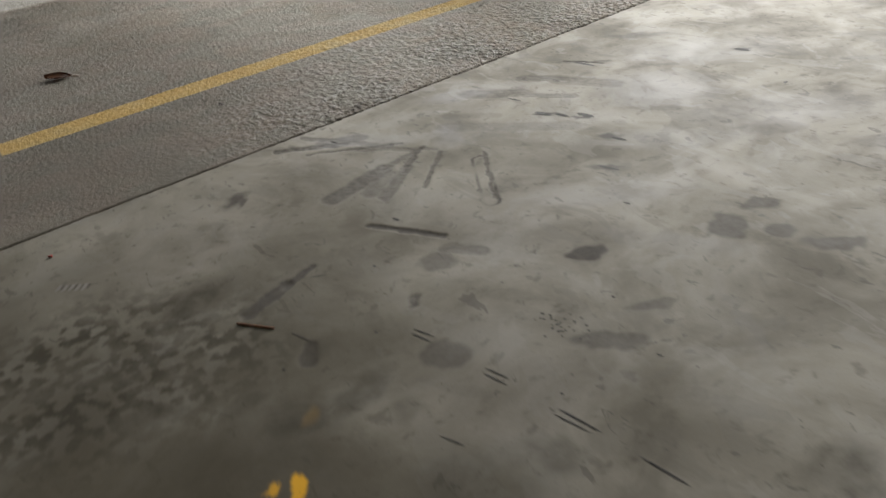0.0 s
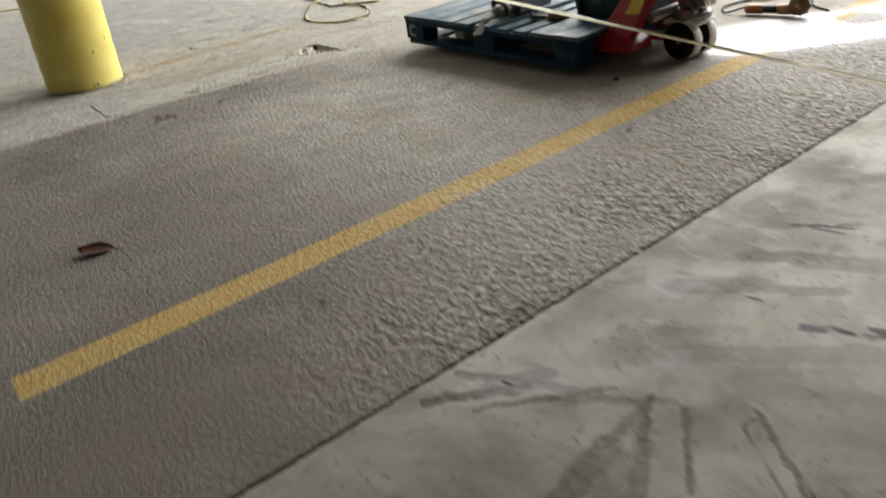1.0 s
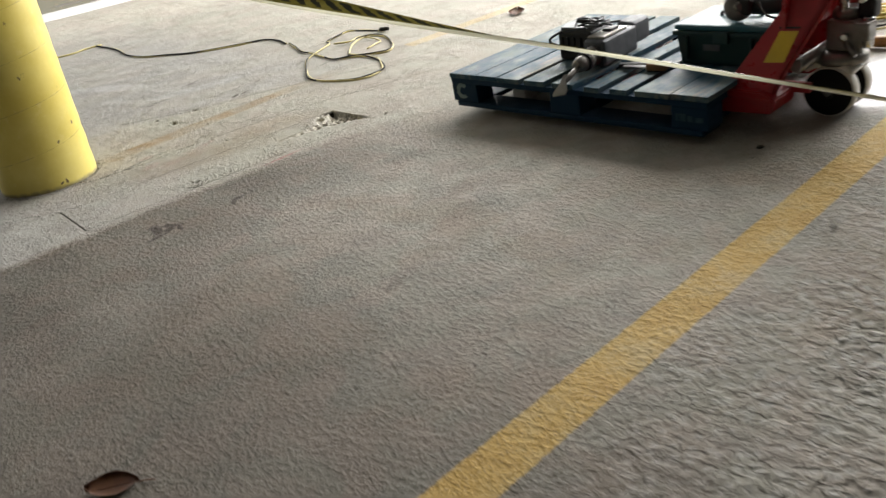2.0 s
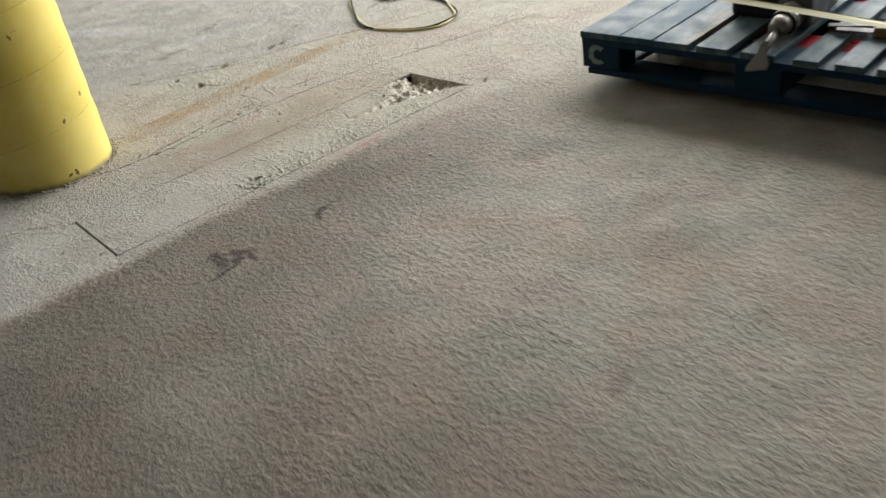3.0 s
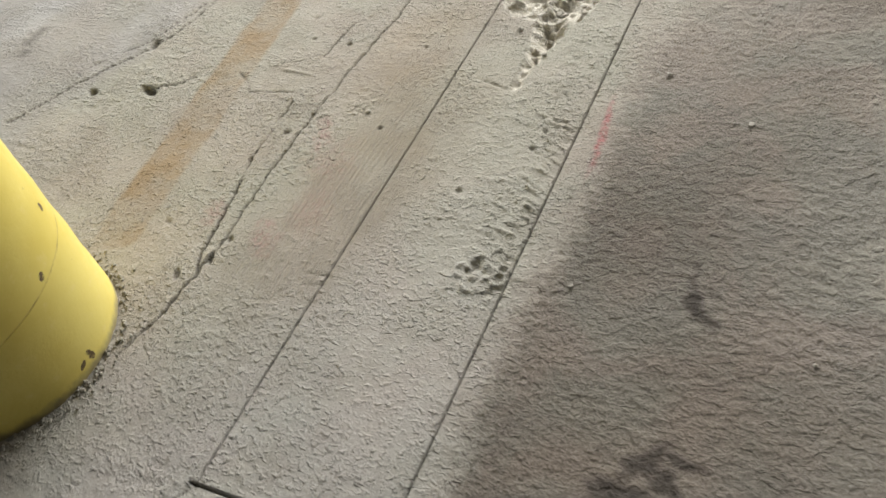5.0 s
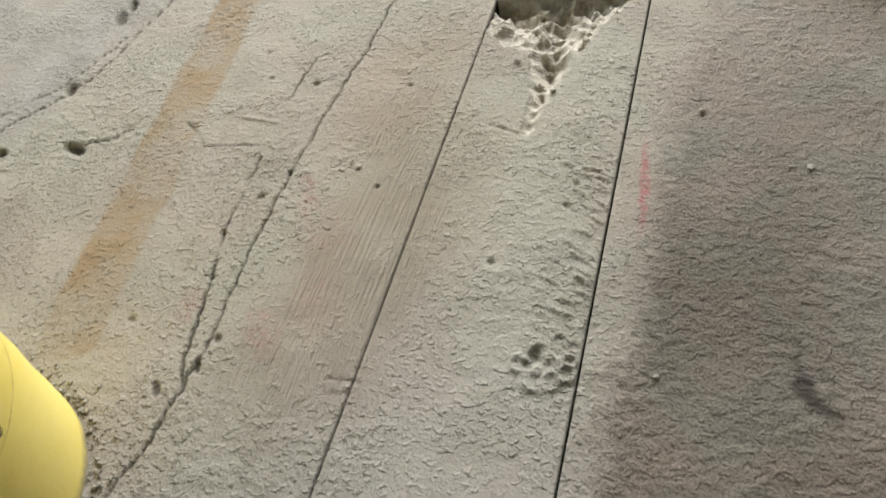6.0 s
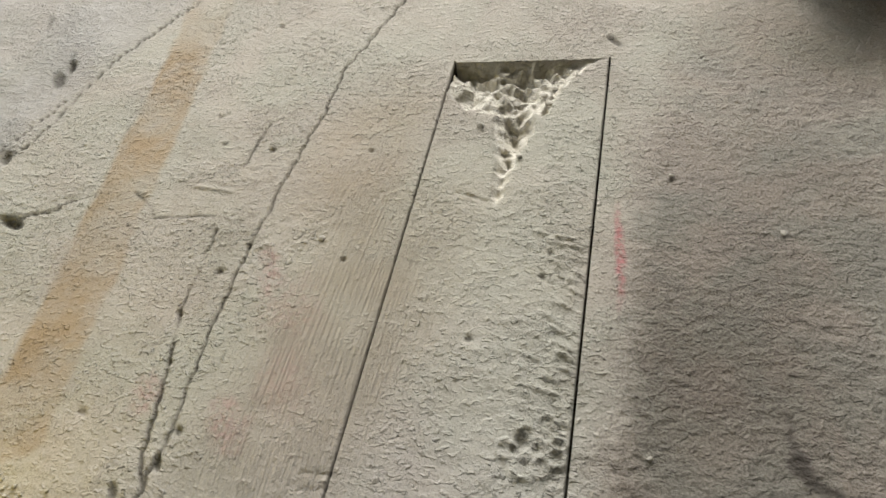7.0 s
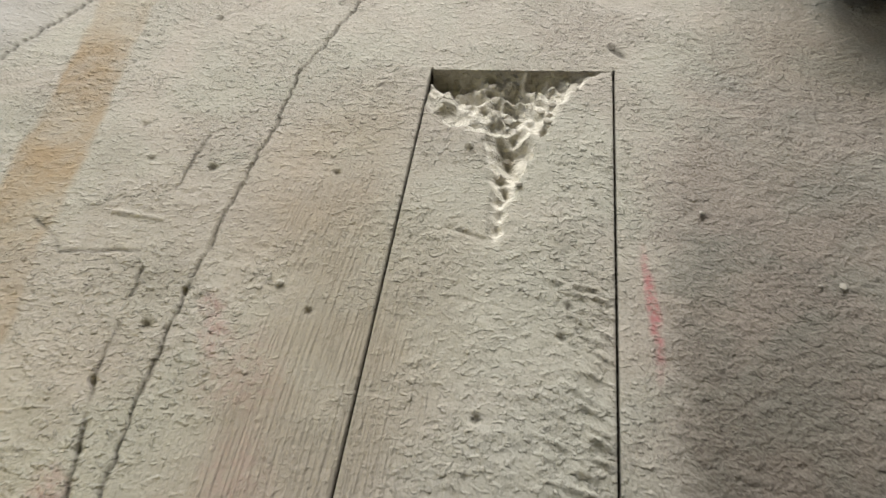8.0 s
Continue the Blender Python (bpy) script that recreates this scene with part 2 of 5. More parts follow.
    yel = w.mix(w.ramp(mid, 0.3, 0.7), (0.42, 0.262, 0.06), (0.53, 0.375, 0.13))
    c = w.mix(w.math("MULTIPLY", l1, wear), c, yel)
    l2 = stripe(0.06, 0.90, 0.05, 0.95, 5.5)
    c = w.mix(w.math("MULTIPLY", w.math("MULTIPLY", l2, wear), 0.4), c, yel)
    c = w.mix(w.math("MULTIPLY", w.attr("yellow"), w.ramp(fine, 0.25, 0.42)), c, (0.75, 0.40, 0.02))
    c = w.mix(crack, c, (0.035, 0.03, 0.022))
    # gloss
    r = w.mix(smooth, w.ramp(mid, 0.3, 0.7, 0.62, 0.85), w.ramp(veil, 0.3, 0.7, 0.78, 0.58))
    r = w.mix(w.ramp(white, 0.5, 0.9), r, 0.4)
    r = w.mix(crack, r, 0.95)
    amt = w.math("SUBTRACT", w.math("SUBTRACT", 1.0, w.math("MULTIPLY", smooth, 0.97)), w.math("MULTIPLY", pale, 0.2))
    # calm areas keep their trowelled skin, elsewhere it has flaked off in small plates
    calm = w.attr("calm")
    live = w.math("SUBTRACT", 1.0, calm)
    coarse = w.noise(80, 2.5, 0.5, stretch=(1, 0.85, 1), distortion=0.3)
    lumps = w.noise(66, 2.5, 0.55, stretch=(1, 0.8, 1), distortion=0.3)
    plates = w.noise(115, 2.6, 0.5, stretch=(1, 0.66, 1), distortion=0.3)
    skin = w.math("MULTIPLY", w.ramp(plates, 0.52, 0.72), w.math("SUBTRACT", 1.0, w.math("MULTIPLY", w.attr("comb"), 0.85)))
    flake = w.mix(pale, w.math("MULTIPLY", w.ramp(lumps, 0.42, 0.62), 0.5), w.math("MULTIPLY", w.ramp(lumps, 0.52, 0.72), 0.5))
    amt = w.math("MULTIPLY", amt, w.math("SUBTRACT", 1.0, w.math("MULTIPLY", w.attr("comb"), 0.35)))
    amt = w.math("MULTIPLY", amt, w.math("MULTIPLY_ADD", live, 0.85, 0.15))
    n = w.bump(w.math("MULTIPLY", flake, amt), 1.0, 0.0034)
    n = w.bump(w.math("MULTIPLY", coarse, w.math("MULTIPLY", amt, w.math("SUBTRACT", 1.0, w.math("MULTIPLY", pale, 0.1)))), 1.0, 0.0032, n)
    n = w.bump(w.math("MULTIPLY", skin, w.math("MULTIPLY", w.math("MULTIPLY", live, w.math("MULTIPLY_ADD", pale, 0.65, 0.35)), w.math("SUBTRACT", 1.0, smooth))), 1.0, 0.0034, n)
    stones = w.ramp(w.noise(34, 2, 0.5, stretch=(1, 0.8, 1), distortion=0.4), 0.40, 0.60)
    n = w.bump(w.math("MULTIPLY", stones, w.attr("pebble")), 1.0, 0.011, n)
    n = w.bump(w.math("MULTIPLY", grit, amt), 1.0, 0.0036, n)
    # fine drag lines of a float or brush, running almost along x
    drag = w.t.nodes.new("ShaderNodeCombineXYZ")
    w.link(w.math("MULTIPLY_ADD", x, 0.19, w.math("ADD", y, w.math("MULTIPLY", w.math("MULTIPLY", x, x), 0.12))), drag.inputs[0])
    w.link(w.math("MULTIPLY", x, 0.035), drag.inputs[1])
    lines = w.t.nodes.new("ShaderNodeTexNoise")
    lines.inputs["Scale"].default_value, lines.inputs["Detail"].default_value = 190, 4
    w.link(drag.outputs[0], lines.inputs["Vector"])
    n = w.bump(w.math("MULTIPLY", w.ramp(lines.outputs["Fac"], 0.36, 0.64), w.attr("comb")), 1.0, 0.0011, n)
    return w.done(c, r, 0, n, w.math("ADD", 0.12, w.math("MAXIMUM", w.math("MULTIPLY", smooth, 0.03), w.math("MULTIPLY", w.ramp(white, 0.5, 0.9), 0.4))))


def yard_material():
    w = Mat("wet_asphalt")
    a, g = w.noise(0.5, 5, 0.6, stretch=(0.5, 1.6, 1)), w.noise(40, 4, 0.7)
    c = w.mix(w.ramp(g, 0.3, 0.7), (0.11, 0.085, 0.06), (0.17, 0.135, 0.10))
    return w.done(c, w.ramp(a, 0.45, 0.55, 0.7, 0.06), 0, w.bump(g, 0.3, 0.002))


def board_material():
    """Blue paint walked off a pallet board along its grain."""
    w = Mat("weathered_blue_board")
    grain, wear, blot, fine = w.noise(60, 5, 0.65, stretch=(1, 0.06, 1)), w.noise(6, 6, 0.7, stretch=(1, 0.3, 1)), w.noise(15, 5, 0.65), w.noise(200, 3, 0.6)
    c = w.mix(w.ramp(blot, 0.3, 0.7), (0.008, 0.036, 0.062), (0.02, 0.062, 0.09))
    bare = w.math("MULTIPLY", w.ramp(w.math("ADD", w.math("MULTIPLY", wear, 0.7), w.math("MULTIPLY", grain, 0.3)), 0.49, 0.64), w.ramp(w.random(), 0.0, 1.0, 0.25, 0.8))
    scrub = w.math("MULTIPLY", w.ramp(w.noise(9, 6, 0.7, stretch=(1, 0.45, 1)), 0.42, 0.6), 0.8)
    c = w.mix(scrub, c, w.mix(blot, (0.045, 0.095, 0.11), (0.16, 0.185, 0.165)))
    c = w.mix(bare, c, w.mix(grain, (0.10, 0.084, 0.06), (0.24, 0.205, 0.15)))
    c = w.mix(w.math("MULTIPLY", w.ramp(fine, 0.6, 0.7), 0.5), c, (0.03, 0.03, 0.03))
    return w.done(c, w.ramp(blot, 0.3, 0.7, 0.5, 0.7), 0, w.bump(w.math("ADD", grain, w.math("MULTIPLY", fine, 0.3)), 0.6, 0.002), 0.12)


FLOOR = floor_material()
GROUND = yard_material()
APRON = concrete_plain("pale_concrete_apron", (0.7, 0.69, 0.66))
SHELL = concrete_plain("grey_concrete", (0.2, 0.195, 0.18))
BLUE = worn("worn_blue_paint", (0.004, 0.021, 0.045), (0.012, 0.03, 0.042), 0.6, scale=9, amount=0.7, grain=160, relief=0.0012, spec=0.1)
BOARD = board_material()
RED = worn("red_enamel", (0.31, 0.009, 0.013), (0.12, 0.03, 0.025), 0.35, amount=0.35)
BLACK = worn("black_plastic", (0.010, 0.010, 0.011), (0.04, 0.037, 0.032), 0.5, amount=0.5, spec=0.3)
RUBBER = worn("black_rubber", (0.008, 0.008, 0.008), (0.025, 0.022, 0.02), 0.8, spec=0.15)
TREAD = worn("pale_polyurethane", (0.62, 0.60, 0.55), (0.3, 0.27, 0.22), 0.5, amount=0.5)
STEEL = worn("grey_steel", (0.22, 0.21, 0.195), (0.08, 0.065, 0.05), 0.4, 0.8, amount=0.5)
CHROME = worn("bright_steel", (0.62, 0.62, 0.6), (0.4, 0.38, 0.34), 0.2, 1.0, amount=0.3)
GREYMETAL = worn("grey_tool_casing", (0.085, 0.09, 0.10), (0.03, 0.028, 0.025), 0.5, 0.2, amount=0.6, spec=0.3)
GREEN = worn("dark_green_plastic", (0.007, 0.03, 0.03), (0.03, 0.04, 0.036), 0.45, amount=0.5, spec=0.3)
LIDGREEN = worn("teal_plastic_lid", (0.03, 0.10, 0.12), (0.10, 0.13, 0.13), 0.45, amount=0.7, spec=0.2)
DISC = worn("dusty_brown_disc", (0.11, 0.065, 0.03), (0.3, 0.17, 0.06), 0.6, scale=60, amount=0.6)
AMBER = worn("amber_tool_casing", (0.30, 0.145, 0.03), (0.10, 0.06, 0.03), 0.4, amount=0.6)
YCORD = worn("yellow_cord", (0.50, 0.42, 0.15), (0.22, 0.18, 0.1), 0.5, amount=0.5)
YHANK = worn("bright_yellow_cord", (0.62, 0.47, 0.07), (0.35, 0.26, 0.08), 0.45, amount=0.4)
BCORD = worn("black_cord", (0.012, 0.012, 0.011), (0.05, 0.045, 0.035), 0.65, spec=0.15)
LABELY = worn("yellow_sticker", (0.60, 0.40, 0.02), (0.35, 0.25, 0.06), 0.45, amount=0.4)
PALEMARK = worn("pale_stencil_paint", (0.17, 0.22, 0.22), (0.03, 0.06, 0.08), 0.8, scale=40, amount=0.9, spec=0.1)
FAINTMARK = worn("faint_stencil_paint", (0.03, 0.06, 0.075), (0.006, 0.025, 0.045), 0.8, scale=50, amount=0.9, spec=0.1)
LEAF = worn("dry_brown_leaf", (0.12, 0.045, 0.018), (0.26, 0.13, 0.05), 0.55, scale=40)
CHIP = worn("fresh_concrete_chip", (0.42, 0.39, 0.33), (0.36, 0.33, 0.27), 0.9, scale=60)
STONE = worn("grey_stone_chip", (0.34, 0.32, 0.27), (0.18, 0.16, 0.13), 0.85, scale=60)
DARKMARK = worn("black_scuff", (0.03, 0.027, 0.022), (0.08, 0.07, 0.06), 0.6)
TWIG = worn("reddish_twig", (0.30, 0.12, 0.05), (0.2, 0.09, 0.04), 0.7)
REDBIT = worn("faded_red_plastic", (0.35, 0.05, 0.035), (0.2, 0.06, 0.04), 0.5)
WOODBIT = worn("brown_wood", (0.22, 0.12, 0.05), (0.1, 0.06, 0.03), 0.7)


def column_material():
    w = Mat("yellow_column_paint")
    a, f, g = w.noise(3.5, 6, 0.6), w.noise(26, 6, 0.7), w.noise(150, 4, 0.6)
    c = w.mix(w.ramp(a, 0.3, 0.7), (0.66, 0.52, 0.095), (0.76, 0.64, 0.18))
    c = w.mix(w.math("MULTIPLY", w.ramp(f, 0.56, 0.7), 0.35), c, (0.78, 0.66, 0.3))
    chip = w.math("MULTIPLY", w.ramp(w.noise(17, 3, 0.5), 0.69, 0.70), w.ramp(f, 0.4, 0.5))
    c = w.mix(chip, c, (0.12, 0.08, 0.04))
    # helical joint of the paper form tube
    xyz = w.t.nodes.new("ShaderNodeSeparateXYZ")
    w.link(w.co, xyz.inputs[0])
    ang = w.math("MULTIPLY", w.math("ARCTAN2", xyz.outputs[1], xyz.outputs[0]), 0.5 / math.pi)
    turn = w.math("FRACT", w.math("ADD", w.math("MULTIPLY_ADD", xyz.outputs[2], 5.2, 0.35), w.math("MULTIPLY", ang, -1.0)))
    seam = w.ramp(w.math("ABSOLUTE", w.math("SUBTRACT", turn, 0.5)), 0.011, 0.004)
    c = w.mix(w.math("MULTIPLY", w.math("MULTIPLY", seam, w.ramp(f, 0.35, 0.6)), 0.55), c, (0.3, 0.2, 0.05))
    base = w.ramp(w.math("ADD", xyz.outputs[2], w.math("MULTIPLY", f, 0.03)), 0.035, 0.014)
    c = w.mix(w.math("MULTIPLY", base, 0.8), c, (0.2, 0.17, 0.12))
    h = w.math("SUBTRACT", w.math("ADD", w.math("MULTIPLY", g, 0.3), w.math("MULTIPLY", f, 0.4)), w.math("MULTIPLY", seam, 0.7))
    return w.done(c, w.ramp(f, 0.3, 0.7, 0.34, 0.55), 0, w.bump(h, 0.5, 0.0025))


YELLOW = column_material()


# ---------------------------------------------------------------- floor
def lattice(ix, iy, seed):
    h = (ix.astype(np.int64) * 374761393 + iy.astype(np.int64) * 668265263 + seed * 1274126177) & 0x7FFFFFFF
    h = ((h ^ (h >> 13)) * 1274126177) & 0x7FFFFFFF
    return ((h ^ (h >> 16)) & 0xFFFF) / 65535.0 * 2 * math.pi


def perlin(x, y, size, seed=0):
    """Gradient noise of about -0.7 to 0.7 with lumps of that size."""
    x, y = x / size, y / size
    ix, iy = np.floor(x), np.floor(y)
    fx, fy = x - ix, y - iy
    u, v = fx * fx * fx * (fx * (fx * 6 - 15) + 10), fy * fy * fy * (fy * (fy * 6 - 15) + 10)

    def corner(a, b):
        t = lattice(ix + a, iy + b, seed)
        return np.cos(t) * (fx - a) + np.sin(t) * (fy - b)
    return (corner(0, 0) * (1 - u) + corner(1, 0) * u) * (1 - v) + (corner(0, 1) * (1 - u) + corner(1, 1) * u) * v


def sstep(v, lo, hi):
    t = np.clip((v - lo) / (hi - lo), 0, 1)
    return t * t * (3 - 2 * t)


def seg_dist(x, y, a, b):
    dx, dy = b[0] - a[0], b[1] - a[1]
    t = np.clip(((x - a[0]) * dx + (y - a[1]) * dy) / (dx * dx + dy * dy), 0, 1)
    return np.hypot(x - a[0] - t * dx, y - a[1] - t * dy), t


def line_dist(x, y, pts):
    return np.minimum.reduce([seg_dist(x, y, a, b)[0] for a, b in zip(pts, pts[1:])])


def blot(x, y, cx, cy, rx, ry, turn=0.0, edge=0.35):
    c, s = math.cos(radians(turn)), math.sin(radians(turn))
    u, v = (x - cx) * c + (y - cy) * s, -(x - cx) * s + (y - cy) * c
    return 1 - sstep(np.hypot(u / rx, v / ry), 1 - edge, 1 + edge)


def joint_y(x):
    return -2.739 + 0.088 * x


CUT = 0.305            # width of the sawn-out strip
CRACK_A = [(0.62, 0.36), (0.20, 0.462), (-0.058, 0.529), (-0.196, 0.531), (-0.375, 0.548), (-0.556, 0.558), (-0.732, 0.559), (-0.844, 0.552), (-0.90, 0.547), (-0.986, 0.555), (-1.085, 0.562), (-1.18, 0.588)]
CRACK_B = [(-0.52, 0.63), (-0.575, 0.627), (-0.695, 0.622), (-0.789, 0.60), (-0.885, 0.584), (-0.938, 0.577), (-0.986, 0.555)]
CRACK_C = [(1.0, 0.62), (0.156, 0.974), (-0.047, 1.063), (-0.149, 1.079), (-0.315, 1.106), (-0.384, 1.141), (-0.53, 1.25), (-0.70, 1.34)]
CRACK_G = [(-0.179, 1.10), (-0.25, 1.125), (-0.36, 1.165), (-0.5, 1.29)]
CRACK_H = [(-0.47, 0.93), (-0.494, 0.955), (-0.528, 1.017), (-0.54, 1.05)]
CRACK_D = [(-1.34, 0.31), (-1.39, 0.355), (-1.446, 0.405), (-1.56, 0.44)]
CRACK_E = [(-0.235, 0.628), (-0.30, 0.636), (-0.363, 0.638)]
CRACK_F = [(-0.44, 0.822), (-0.475, 0.775), (-0.50, 0.757), (-0.497, 0.729), (-0.488, 0.647)]


def axis(*spans):
    """Grid lines: (from, to, step) stretches joined up, with extra lines by the saw cuts."""
    out = []
    for a, b, s in spans:
        n = max(1, int(round((b - a) / s)))
        out += [a + (b - a) * i / n for i in range(n)]
    return out + [spans[-1][1]]


def end_skew(x, y):
    """How far the sawn end of the strip leans from square."""
    return 0.085 * np.clip(y, 0, 0.36) * (1 - sstep(np.abs(x), 0.2, 0.6)) * (1 - sstep(y, 0.36, 0.7))


def relief(x, y):
    """Height of the floor and its surface masks at x, y."""
    m = {}
    hx = x + end_skew(x, y)
    wob = perlin(x, y, 0.11, 3) * 0.02 + perlin(x, y, 0.03, 4) * 0.010
    jd = y - joint_y(x)
    smooth = 1 - sstep(jd, -0.004, 0.004)
    edge = -0.032 + wob + 0.03 * perlin(x, y, 0.4, 9) - 0.05 * sstep(x, -0.35, 0.3)
    grain = 0.018 * perlin(x, y, 0.016, 17) + 0.022 * perlin(x, y, 0.04, 18)
    pale = sstep(y + grain, edge - 0.065 - 0.12 * sstep(x, -0.6, 0.2), edge + 0.035)
    pale = np.maximum(pale, 0.5 * sstep(x + 0.25 * perlin(x, y, 0.5, 77), -0.45, 0.35) * sstep(y, -0.7, -0.1))
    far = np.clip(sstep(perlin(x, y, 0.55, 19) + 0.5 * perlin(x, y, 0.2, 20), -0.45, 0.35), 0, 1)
    # rough slab: darker brown just below the pale strip and towards -x
    m["brown_tone"] = (1 - pale) * np.clip(0.95 * sstep(y, -0.75, -0.2) * sstep(x, 0.3, -0.5) + sstep(x, -0.5, -1.7) * (0.85 + 0.3 * sstep(y, -1.5, -2.4)), 0, 1) * (0.72 + 0.28 * far)
    # trowelled slab: broad soft darker brown area in the -x, -y corner
    m["brown_tone"] = np.where(smooth > 0.5, blot(x, y, -2.5, -3.95, 1.3, 1.15, 30, 0.75) * (0.6 + 0.4 * far), m["brown_tone"])
    rough = (1 - smooth) * (1 - pale)
    lump = 0.45 * perlin(x, y * 0.8, 0.028, 11) + perlin(x, y * 0.75, 0.0165, 12) + 0.8 * perlin(x, y * 0.8, 0.0105, 14) + 0.2 * perlin(x, y, 0.07, 13)
    patch = sstep(perlin(x, y, 0.32, 15) + 0.4 * perlin(x, y, 0.12, 16), -0.35, 0.35)
    # trowelled skin still whole beside the joint, worn open towards the pallet
    whole = rough * sstep(jd, 1.0, 0.25) * sstep(x, -0.85, -1.75) * (0.75 + 0.25 * patch)
    m["calm"] = np.maximum(0.92 * whole, (1 - smooth) * (0.30 * (1 - pale) + 0.62 * pale) * sstep(perlin(x, y, 0.22, 25) + 0.6 * perlin(x, y, 0.09, 26) + 0.3 * perlin(x, y, 0.035, 27), -0.12, 0.25))
    z = 0.002 * lump * rough * (0.62 + 0.4 * patch) * (1 - 0.85 * whole)
    small = perlin(x, y * 0.8, 0.019, 21) + 0.8 * perlin(x, y * 0.8, 0.0115, 22) + 0.35 * perlin(x, y * 0.8, 0.0078, 24) + 0.8 * perlin(x, y, 0.06, 23)
    comb = blot(x, y, -0.76, 0.36, 0.27, 0.125, -12, 0.5) + 0.6 * blot(x, y, -0.40, 0.40, 0.12, 0.10, 0, 0.5)
    comb = np.clip(comb * (0.65 + 0.5 * sstep(perlin(x, y, 0.09, 28), -0.3, 0.2)), 0, 1)
    z = z + 0.0024 * small * pale * (0.15 + 0.7 * patch) * (1 - 0.8 * comb) * (1 - 0.7 * m["calm"])
    z = z + smooth * (0.0005 * perlin(x, y, 0.2, 31) + 0.00025 * perlin(x, y, 0.05, 32))
    z = z + 0.002 * perlin(x, y, 0.9, 33)
    m["comb"] = comb
    flat = blot(x + 0.02 * perlin(x, y, 0.04, 29), y, -0.445, 0.69, 0.045, 0.10, 8, 0.25)
    z, m["calm"] = z * (1 - 0.6 * flat), np.maximum(m["calm"], 0.7 * flat)
    m["pebble"] = rough * sstep(jd, 0.95, 0.1) * sstep(x, -1.9, -0.6) * (0.45 + 0.55 * patch)

    z = z + 0.0075 * m["pebble"] * (np.abs(perlin(x, y, 0.034, 35)) + 0.5 * perlin(x, y, 0.018, 36))
    crack = np.zeros_like(x)
    wig = 0.006 * perlin(x, y, 0.035, 41) + 0.003 * perlin(x, y, 0.013, 42)
    for pts, w, d, gap in ((CRACK_A, 0.0012, 0.004, 0.25), (CRACK_B, 0.0015, 0.004, 1.0), (CRACK_C, 0.0014, 0.004, 0.4), (CRACK_D, 0.0009, 0.002, 0.8), (CRACK_E, 0.0015, 0.002, 0.6), (CRACK_F, 0.0014, 0.003, 0.6), (CRACK_G, 0.0012, 0.003, 0.7), (CRACK_H, 0.0014, 0.003, 0.3)):
        dd = line_dist(x + wig, y + wig, pts)
        on = np.clip(1.25 * (1 - dd / (w * 2.9)), 0, 1)
        on = on * np.clip(1 - gap + gap * 2.2 * (perlin(x, y, 0.05, 43) + 0.35), 0, 1)
        z = z - d * on
        crack = np.maximum(crack, 0.85 * on)
    # control joint between the two slabs
    dj = np.abs(jd + 0.004 * perlin(x, y, 0.06, 44) + 0.002 * perlin(x, y, 0.02, 45))
    on = 1 - sstep(dj, 0.002, 0.0065)
    z, crack = z - 0.007 * on, np.maximum(crack, on * (0.55 + 0.5 * patch))
    # saw cuts
    inx = (x > -1.335) & (hx < 0.003)
    for cy in (0.0, CUT):
        fill = 0.35 + 0.65 * sstep(x + 0.3 * perlin(x, y, 0.12, 46), -1.22, -0.95)
        g = (np.abs(y - cy) < 0.0016) & inx
        z = np.where(g, -0.014 * fill, z)
        crack = np.where(g, fill, crack)
    g = (np.abs(x + 1.331) < 0.0016) & (y > 0.004) & (y < CUT + 0.012)
    z, crack = np.where(g, -0.016, z), np.where(g, 1.0, crack)
    # broken-out end of the strip
    yb = np.array([-0.01, 0.012, 0.05, 0.085, 0.11, 0.14, 0.158, 0.172, 0.20, 0.24, 0.285, 0.305])
    xb = np.array([-0.001, -0.004, -0.035, -0.13, -0.17, -0.27, -0.40, -0.36, -0.21, -0.17, -0.12, -0.085])
    lim = np.interp(y + 0.012 * perlin(x, y, 0.03, 51), yb, xb) + 0.03 * perlin(x, y, 0.035, 52)
    t = np.clip(1 - hx / np.minimum(lim, -0.001), 0, 1)
    inside = (hx <= 0.0) & (y > 0.004) & (y < CUT)
    deep = np.interp(y, [0.0, 0.03, 0.09, 0.16, 0.26, 0.305], [0.0, 0.010, 0.032, 0.042, 0.042, 0.036])
    sx, sy = x + 0.012 * perlin(x, y, 0.03, 56), y + 0.012 * perlin(x, y, 0.03, 57)
    rub = 1.2 * perlin(sx, sy, 0.07, 53) + 0.9 * np.abs(perlin(sx, sy, 0.045, 54)) + 0.75 * perlin(sx, sy, 0.022, 55) + 0.25 * perlin(x, y, 0.011, 58)
    d = deep * np.power(t, 1.15) * np.clip(0.62 + 0.95 * rub, 0.10, 1.4)
    d = np.where(x < -0.2, np.minimum(d, 0.030), d)
    d = d + np.where(t > 0, 0.018 * blot(sx, sy, -0.245, 0.140, 0.05, 0.026, 20, 0.5) + 0.014 * blot(sx, sy, -0.145, 0.262, 0.028, 0.022, 0, 0.5) + 0.012 * blot(sx, sy, -0.17, 0.10, 0.016, 0.013, 0, 0.5), 0)
    gq, gt = seg_dist(sx, sy, (-0.10, 0.15), (-0.405, 0.166))
    vee = 0.024 * (1 - 0.55 * gt) * np.clip(1 - gq / (0.026 - 0.012 * gt), 0, 1) * np.clip(0.85 + 1.2 * perlin(x, y, 0.024, 60), 0.2, 1.5)
    d = np.maximum(d, vee + 0.4 * d)
    hole = np.where(inside, d, 0)
    z = z - hole
    m["fresh"] = np.where(inside, sstep(hole, 0.001, 0.006), 0)
